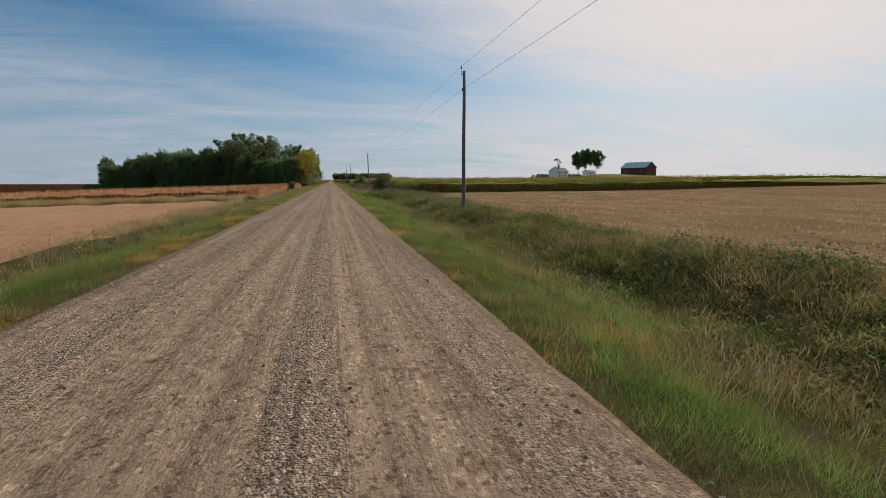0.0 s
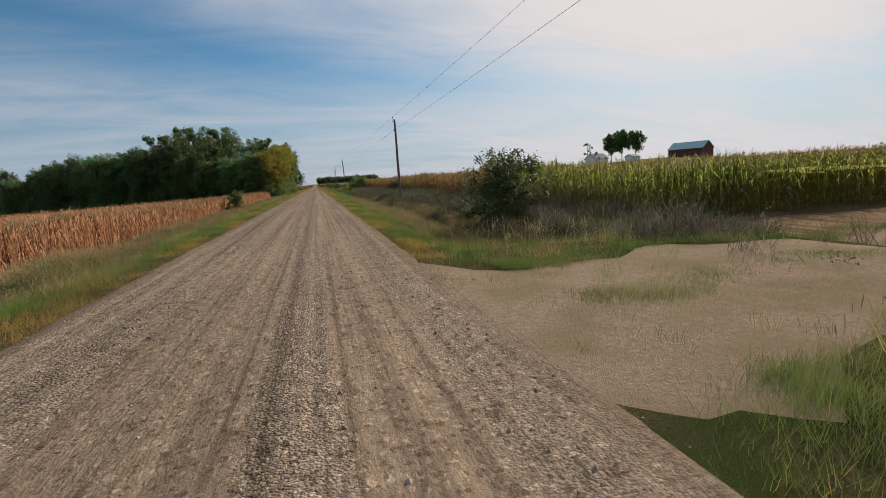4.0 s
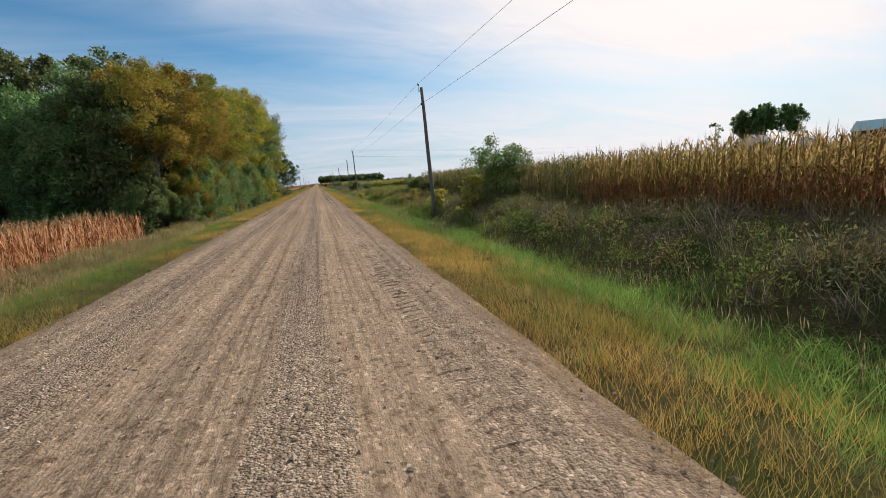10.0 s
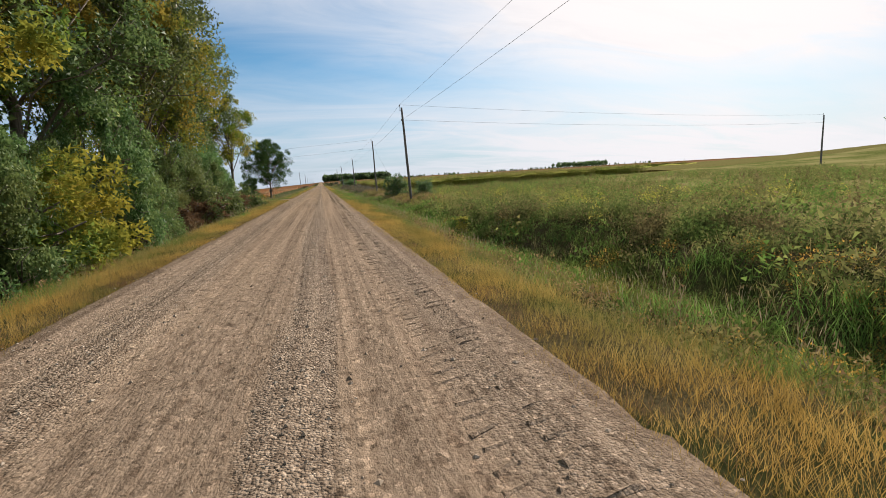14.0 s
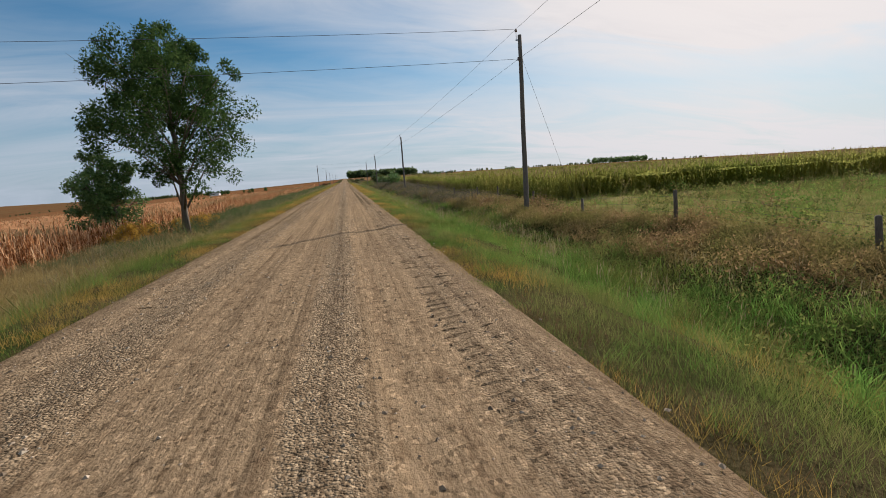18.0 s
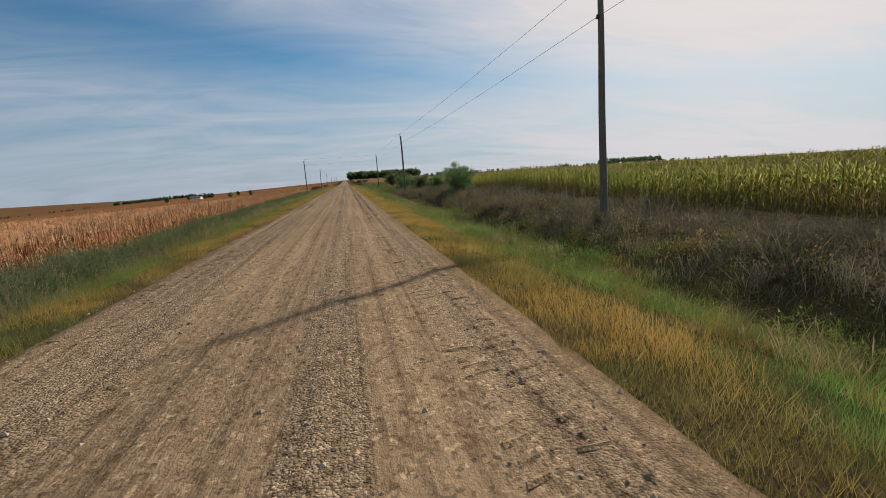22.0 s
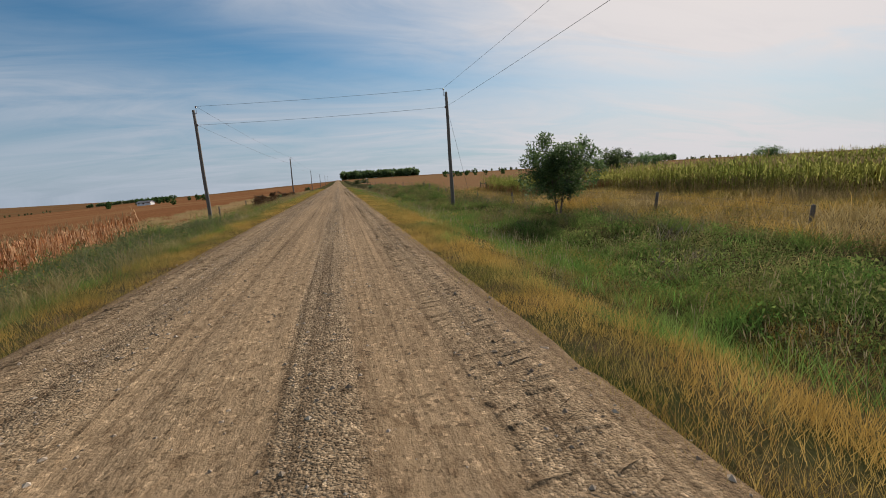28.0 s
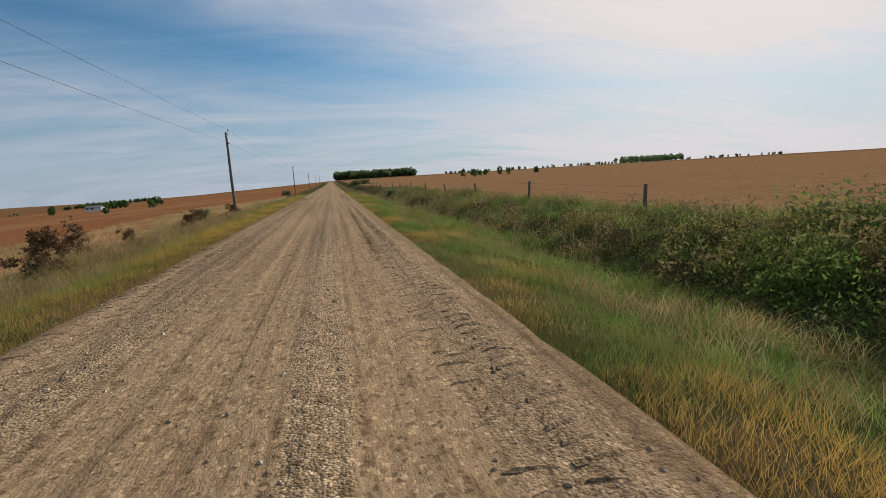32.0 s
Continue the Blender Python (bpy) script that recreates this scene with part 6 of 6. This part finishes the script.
for n, (k, x, y, s, st) in enumerate(((0, 10.0, 86, 1.1, 0.9), (1, 12.5, 189.4, 1.38, 0.86), (0, 12.6, 134, 0.6, 0.9), (0, 10.9, 289, 0.82, 1.12), (0, 13.5, 283, 0.7, 0.9),
                                      (2, -9.6, 132, 0.86, 1.0), (1, 11.6, 393, 0.82, 0.95), (0, 11.6, 415, 0.78, 0.9), (0, 11.8, 431, 0.85, 1.0), (1, 12.7, 444.3, 1.0, 1.0),
                                      (1, 12.2, 215.5, 0.6, 1.0), (0, 12.9, 212.5, 0.5, 0.9), (0, 11.6, 403.4, 0.52, 0.95), (0, 32.2, 499, 1.2, 0.85), (0, 36.5, 495.5, 1.3, 0.9), (0, 41.5, 494.5, 1.12, 0.85), (0, 84, 516, 1.5, 0.7), (0, -9.0, 62, 0.35, 0.8),
                                      (0, 3.9 + 5, 560, 0.5, 0.7), (0, 11.0, 700, 1.2, 0.6), (0, 16.0, 715, 1.3, 0.6), (0, -11.5, 545, 0.4, 1.0), (0, -10.5, 620, 0.6, 0.8))):
    put((bush, bush_dark, bush_light)[k], x, y, s, n * 77, st, n in (0, 1, 5))
put(full_tree("tree", 43, 4.5, 2.2, 1.1, "dark", 22, 16000, 0.13, "small round-headed tree in the grass near the corn", "tree", "lone trees", 0.0, 0.2, 2), 12.1, 462.5, 0.92, 20, first=True)
dried = tree("dried_weed", 45, 2.1, 0.75, 0.4, "russet", 30, 40, 0.09, "tall dried reddish-brown weed in the pale grass", "weeds", 4, "dried weeds", 0.2)
for n, (x, y, s) in enumerate(((-9.2, 503, 1.0), (-9.0, 514, 1.05), (-10.8, 520, 0.7), (-10.0, 524, 0.6), (-8.6, 498, 0.7), (-9.2, 510, 0.6), (-8.4, 529, 0.7), (-9.6, 536, 0.8), (-8.8, 545, 0.7))):
    put(dried, x, y, s, n * 80, 1.0, n == 0)
sap = tree("sapling", 44, 1.7, 0.55, 0.3, "yellow", 34, 30, 0.085, "thin sapling with yellow leaves in the ditch grass", "sapling", 3, "ditch saplings")
for n, (x, y, s) in enumerate(((6.6, 223, 0.95), (8.9, 227, 0.8), (9.9, 187.8, 1.55), (9.4, 194.0, 1.1), (8.4, 250, 0.8), (9.6, 194, 0.7), (10.4, 207, 0.7))):
    put(sap, x, y, s, n * 60, 1.0, n == 0)

for n, (x, y, s) in enumerate(((9.4, 208.5, 0.45), (7.4, 209.5, 0.35), (8.2, 219.0, 0.4), (9.2, 215.5, 0.4))):
    put(gold, x, y, s, n * 70 + 20, 0.8)
for n, x0, x1, y0, y1 in ((260, 6.2, 10.4, 200, 234), (70, 6.4, 10.0, 234, 262)):
    x, y = spots(n, x0, x1, y0, y1)
    lot = patchy(x, y, 3.5, n)
    x, y, lot = x[lot > 0.35], y[lot > 0.35], lot[lot > 0.35]
    stuff("amber_weeds", T_BUSH, settle(x, y, 0.1), 0.25 + 0.75 * lot * rng.uniform(0.4, 1, len(x)), M_LEAF["amber"], "amber and yellow leaves of low brush on the slope", "weeds", 0.4)
for k in range(30):
    put(dried, -6.9 - rw.uniform(0, 1.6), 258 + k * 0.85 + rw.uniform(-0.5, 0.5), rw.uniform(0.7, 1.25), rw.uniform(0, 360), rw.uniform(0.9, 1.1))

# ---- farmstead ----
def gable(bm, w, d, h, ridge, over=0.0):
    """A gabled roof slab over a w by d plan, ridge along x."""
    th = 0.18
    for s in (-1, 1):
        a, b = Vector((0, s * (d / 2 + over), h - over * (ridge - h) / (d / 2))), Vector((0, 0, ridge))
        n = Vector((0, s * (ridge - h), d / 2)).normalized() * th
        ring = [a, b, b + n, a + n]
        vs = [[bm.verts.new(p + Vector((sx * (w / 2 + over), 0, 0))) for p in ring] for sx in (-1, 1)]
        for k in range(4):
            bm.faces.new((vs[0][k], vs[0][(k + 1) % 4], vs[1][(k + 1) % 4], vs[1][k]))
        bm.faces.new(vs[0][::-1])
        bm.faces.new(vs[1])


def shell(bm, w, d, h, ridge):
    ring = [(-d / 2, -0.5), (d / 2, -0.5), (d / 2, h), (0, ridge), (-d / 2, h)]
    vs = [[bm.verts.new((sx * w / 2, y, z)) for y, z in ring] for sx in (-1, 1)]
    for k in range(5):
        bm.faces.new((vs[0][k], vs[0][(k + 1) % 5], vs[1][(k + 1) % 5], vs[1][k]))
    bm.faces.new(vs[0][::-1])
    bm.faces.new(vs[1])


def building(name, w, d, h, ridge, wall, roof, label, x, y, turn, windows, category, chimney=False, doors=()):
    e = tagged(new(name), label, category)
    e.matrix_basis = pose(x, y, float(ground_z(x, y)), 0, 0, turn)
    bm = bmesh.new()
    shell(bm, w, d, h, ridge - 0.05)
    part("wall", bm_mesh("wall", bm, wall), e)
    bm = bmesh.new()
    gable(bm, w, d, h, ridge, 0.4)
    rf = part("roof", bm_mesh("roof", bm, roof), e)
    if chimney:
        bm = bmesh.new()
        box(bm, (-0.5, -0.4, ridge - 0.6), (0.4, 0.4, ridge + 0.9))
        box(bm, (-0.58, -0.48, ridge + 0.9), (0.48, 0.48, ridge + 1.05))
        part("chimney", bm_mesh("chimney", bm, M_BARNRED), rf)
    for wx, wz, ww, wh in windows:
        for s in (-1, 1):
            bm = bmesh.new()
            yy = s * (d / 2 + 0.02)
            for lo, hi in (((-ww / 2 - 0.1, -0.05, -wh / 2 - 0.1), (-ww / 2, 0.05, wh / 2 + 0.1)), ((ww / 2, -0.05, -wh / 2 - 0.1), (ww / 2 + 0.1, 0.05, wh / 2 + 0.1)),
                           ((-ww / 2, -0.05, wh / 2), (ww / 2, 0.05, wh / 2 + 0.1)), ((-ww / 2, -0.05, -wh / 2 - 0.1), (ww / 2, 0.05, -wh / 2))):
                box(bm, lo, hi)
            wn_ = part("window", bm_mesh("window", bm, M_WHITE), e, "", pose(wx, yy, wz))
            bm = bmesh.new()
            box(bm, (-ww / 2, -0.015, -wh / 2), (ww / 2, 0.015, wh / 2))
            part("pane", bm_mesh("pane", bm, M_PANE), wn_)
    for wx, ww, wh in doors:
        bm = bmesh.new()
        box(bm, (wx - ww / 2, -d / 2 - 0.06, 0), (wx + ww / 2, -d / 2 + 0.02, wh))
        part("door", bm_mesh("door", bm, wall), e)
    return e


building("farmhouse", 11, 7.5, 4.3, 7.0, M_WHITE, M_SHINGLE, "white two-storey farmhouse with a grey shingled roof", 154, 294, 20, [(-2.8, 1.6, 1.0, 1.5), (0.2, 1.6, 1.0, 1.5), (3.0, 1.6, 1.0, 1.5), (-2.8, 4.2, 1.0, 1.4), (3.0, 4.2, 1.0, 1.4)], "house", True, [(1.6, 1.0, 2.1)])
building("farm_shed", 7, 5, 2.4, 3.6, M_WHITE, M_SHINGLE, "low white shed beside the farmhouse", 176, 292, 20, [(-1.5, 1.3, 0.8, 0.8)], "shed", False, [(1.5, 2.2, 2.0)])
building("barn", 20, 12, 5.2, 9.0, M_BARNRED, M_TIN, "old dark red barn with a shiny tin roof", 214, 290, -72, [(-6, 2.4, 0.9, 0.9), (6, 2.4, 0.9, 0.9)], "barn", False, [(0, 4.2, 4.0)])
building("farm_building", 9, 5, 2.0, 3.1, M_WHITE, M_SHINGLE, "long low white farm building out in the fields", -128, 790, -15, [(-3, 1.5, 1.0, 1.0), (0, 1.5, 1.0, 1.0)], "building", False, [(3.8, 2.6, 2.4)])
yard = full_tree("tree", 51, 18, 6.0, 5.6, "dark", 22, 22000, 0.5, "tall yard tree beside the farmhouse", group="farmyard trees", egg=0.3)
for n, (x, y, s, st) in enumerate(((190, 331, 1.0, 1.1), (192, 323, 0.95, 1.1), (195.5, 314.5, 0.9, 1.05))):
    put(yard, x, y, s, n * 120, st, n == 0)
put(tree("tree", 52, 17.0, 2.8, 7.5, "dark", 24, 40, 0.45, "thin sparse tree beside the farmhouse", group="farmyard trees"), 170, 328, first=True)

# ---- fences ----
post_bm = bmesh.new()
tube(post_bm, [Vector((0, 0, z)) for z in (-0.4, 0.4, 1.06, 1.09)], [0.075, 0.07, 0.065, 0.03], 7)
POST = bm_mesh("post", post_bm, M_POST, True)


def fence(xa, ya, xb, yb, step, label, seed, wires=3):
    e = tagged(new("fence"), label, "fence")
    r = random.Random(seed)
    n = int(math.hypot(xb - xa, yb - ya) / step)
    tops = []
    for k in range(n + 1):
        x, y = xa + (xb - xa) * k / n + r.gauss(0, 0.08), ya + (yb - ya) * k / n
        z = float(ground_z(x, y))
        part("post", POST, e, "", pose(x, y, z, r.gauss(0, 3), r.gauss(0, 4), r.uniform(0, 90)) @ Matrix.Diagonal((1, 1, r.uniform(0.9, 1.15), 1)))
        tops.append(Vector((x, y, z)))
    for h in np.linspace(0.4, 0.95, wires):
        bm = bmesh.new()
        tube(bm, [p + Vector((0.07, 0, h)) for p in tops], [0.004] * len(tops), 3)
        part("wire", bm_mesh("wire", bm, M_WIRE), e)


fence(12.2, 289.6, 12.2, 322, 5.4, "old wire fence on leaning timber posts at the meadow edge", 1)
fence(11.6, 326, 11.4, 364, 6.5, "old wire fence sunk in weeds before the corn", 2)
fence(15.5, 452, 12.4, 478, 5.5, "old wire fence with dark timber posts in tall grass", 3)
fence(12.4, 489.9, 11.8, 500.2, 3.4, "old wire fence with dark timber posts along the bean field", 4)
fence(11.8, 510, 11.6, 640, 9.5, "old wire fence with dark timber posts beside the road", 7)
fence(-9.4, 276, -10.4, 300, 6.0, "short timber post fence beside the drive", 5, 1)
fence(-10.2, 487, -10.2, 500, 12.5, "old wire fence with thin posts in dry grass", 6, 2)


def brace(x0, y0, x1, y1):
    """Two stout corner posts tied by a rail."""
    e = tagged(new("fence_brace"), "weathered timber corner brace of a wire fence", "fence")
    tops = []
    for x, y in ((x0, y0), (x1, y1)):
        z = float(ground_z(x, y))
        part("post", POST, e, "", pose(x, y, z, 1, -2, 30) @ Matrix.Diagonal((1.15, 1.15, 1.05, 1)))
        tops.append(Vector((x, y, z + 0.95)))
    bm = bmesh.new()
    tube(bm, [tops[0], tops[1]], [0.05, 0.05], 6)
    part("rail", bm_mesh("rail", bm, M_POST), e)


brace(17.0, 491.8, 17.15, 490.2)


# ---- distance ----
def thicket(name, x0, x1, y0, y1, n, h, leaf, label, seed, width=3.0):
    """A far belt of trees: many uneven crowns in one mesh."""
    g = np.random.default_rng(seed)
    x, y = g.uniform(x0, x1, n), g.uniform(y0, y1, n)
    p = []
    size = h * 0.12
    for a, b in zip(x, y):
        hh = h * g.uniform(0.7, 1.1)
        m = 70
        c = g.normal(0, 1, (m, 3))
        c = c / np.linalg.norm(c, axis=1, keepdims=True) * g.uniform(0.5, 1, (m, 1)) * [h * 0.33, h * 0.33, hh * 0.48] + [a, b, float(ground_z(a, b)) + hh * 0.5]
        p.append(c)
    p = np.concatenate(p)
    way = g.normal(0, 1, p.shape)
    way /= np.linalg.norm(way, axis=1, keepdims=True)
    sd = np.cross(way, g.normal(0, 1, p.shape))
    sd /= np.linalg.norm(sd, axis=1, keepdims=True)
    ln = (size * g.uniform(0.6, 1.4, len(p)))[:, None]
    v = np.stack([p - way * ln, p + sd * ln * 0.7, p + way * ln, p - sd * ln * 0.7], 1).reshape(-1, 3)
    o = np.arange(len(p))[:, None] * 4
    tagged(new(name, raw_mesh(name, v, np.concatenate([o + [0, 1, 2], o + [0, 2, 3]]), M_LEAF[leaf])), label, "trees", kind="stuff")


thicket("far_woods", 12, 205, 1640, 1700, 190, 22, "dark", "dark stand of trees on the far rise beside the road", 61)
thicket("far_grove", 700, 880, 1490, 1560, 70, 17, "dark", "distant grove on the skyline beyond the bean field", 62)
thicket("hedgerow", 140, 700, 1085, 1092, 90, 5, "dark", "low hedgerow of small bushes along a far field edge", 63)
thicket("far_treeline", -820, -480, 1350, 1375, 30, 4.5, "dark", "thin line of trees on the distant skyline", 64)
thicket("far_treeline", -640, -430, 1800, 1815, 90, 10, "dark", "distant farm grove among brown fields", 65)
thicket("far_grove", -158, -118, 800, 812, 22, 5.0, "deep", "clump of trees sheltering the low farm building", 69)
thicket("far_bushes", 60, 130, 700, 760, 9, 4.5, "deep", "scattered bushes in the far brown field", 67)
thicket("far_bushes", -140, -60, 640, 860, 5, 4.0, "deep", "scattered bushes in the far brown field", 68)
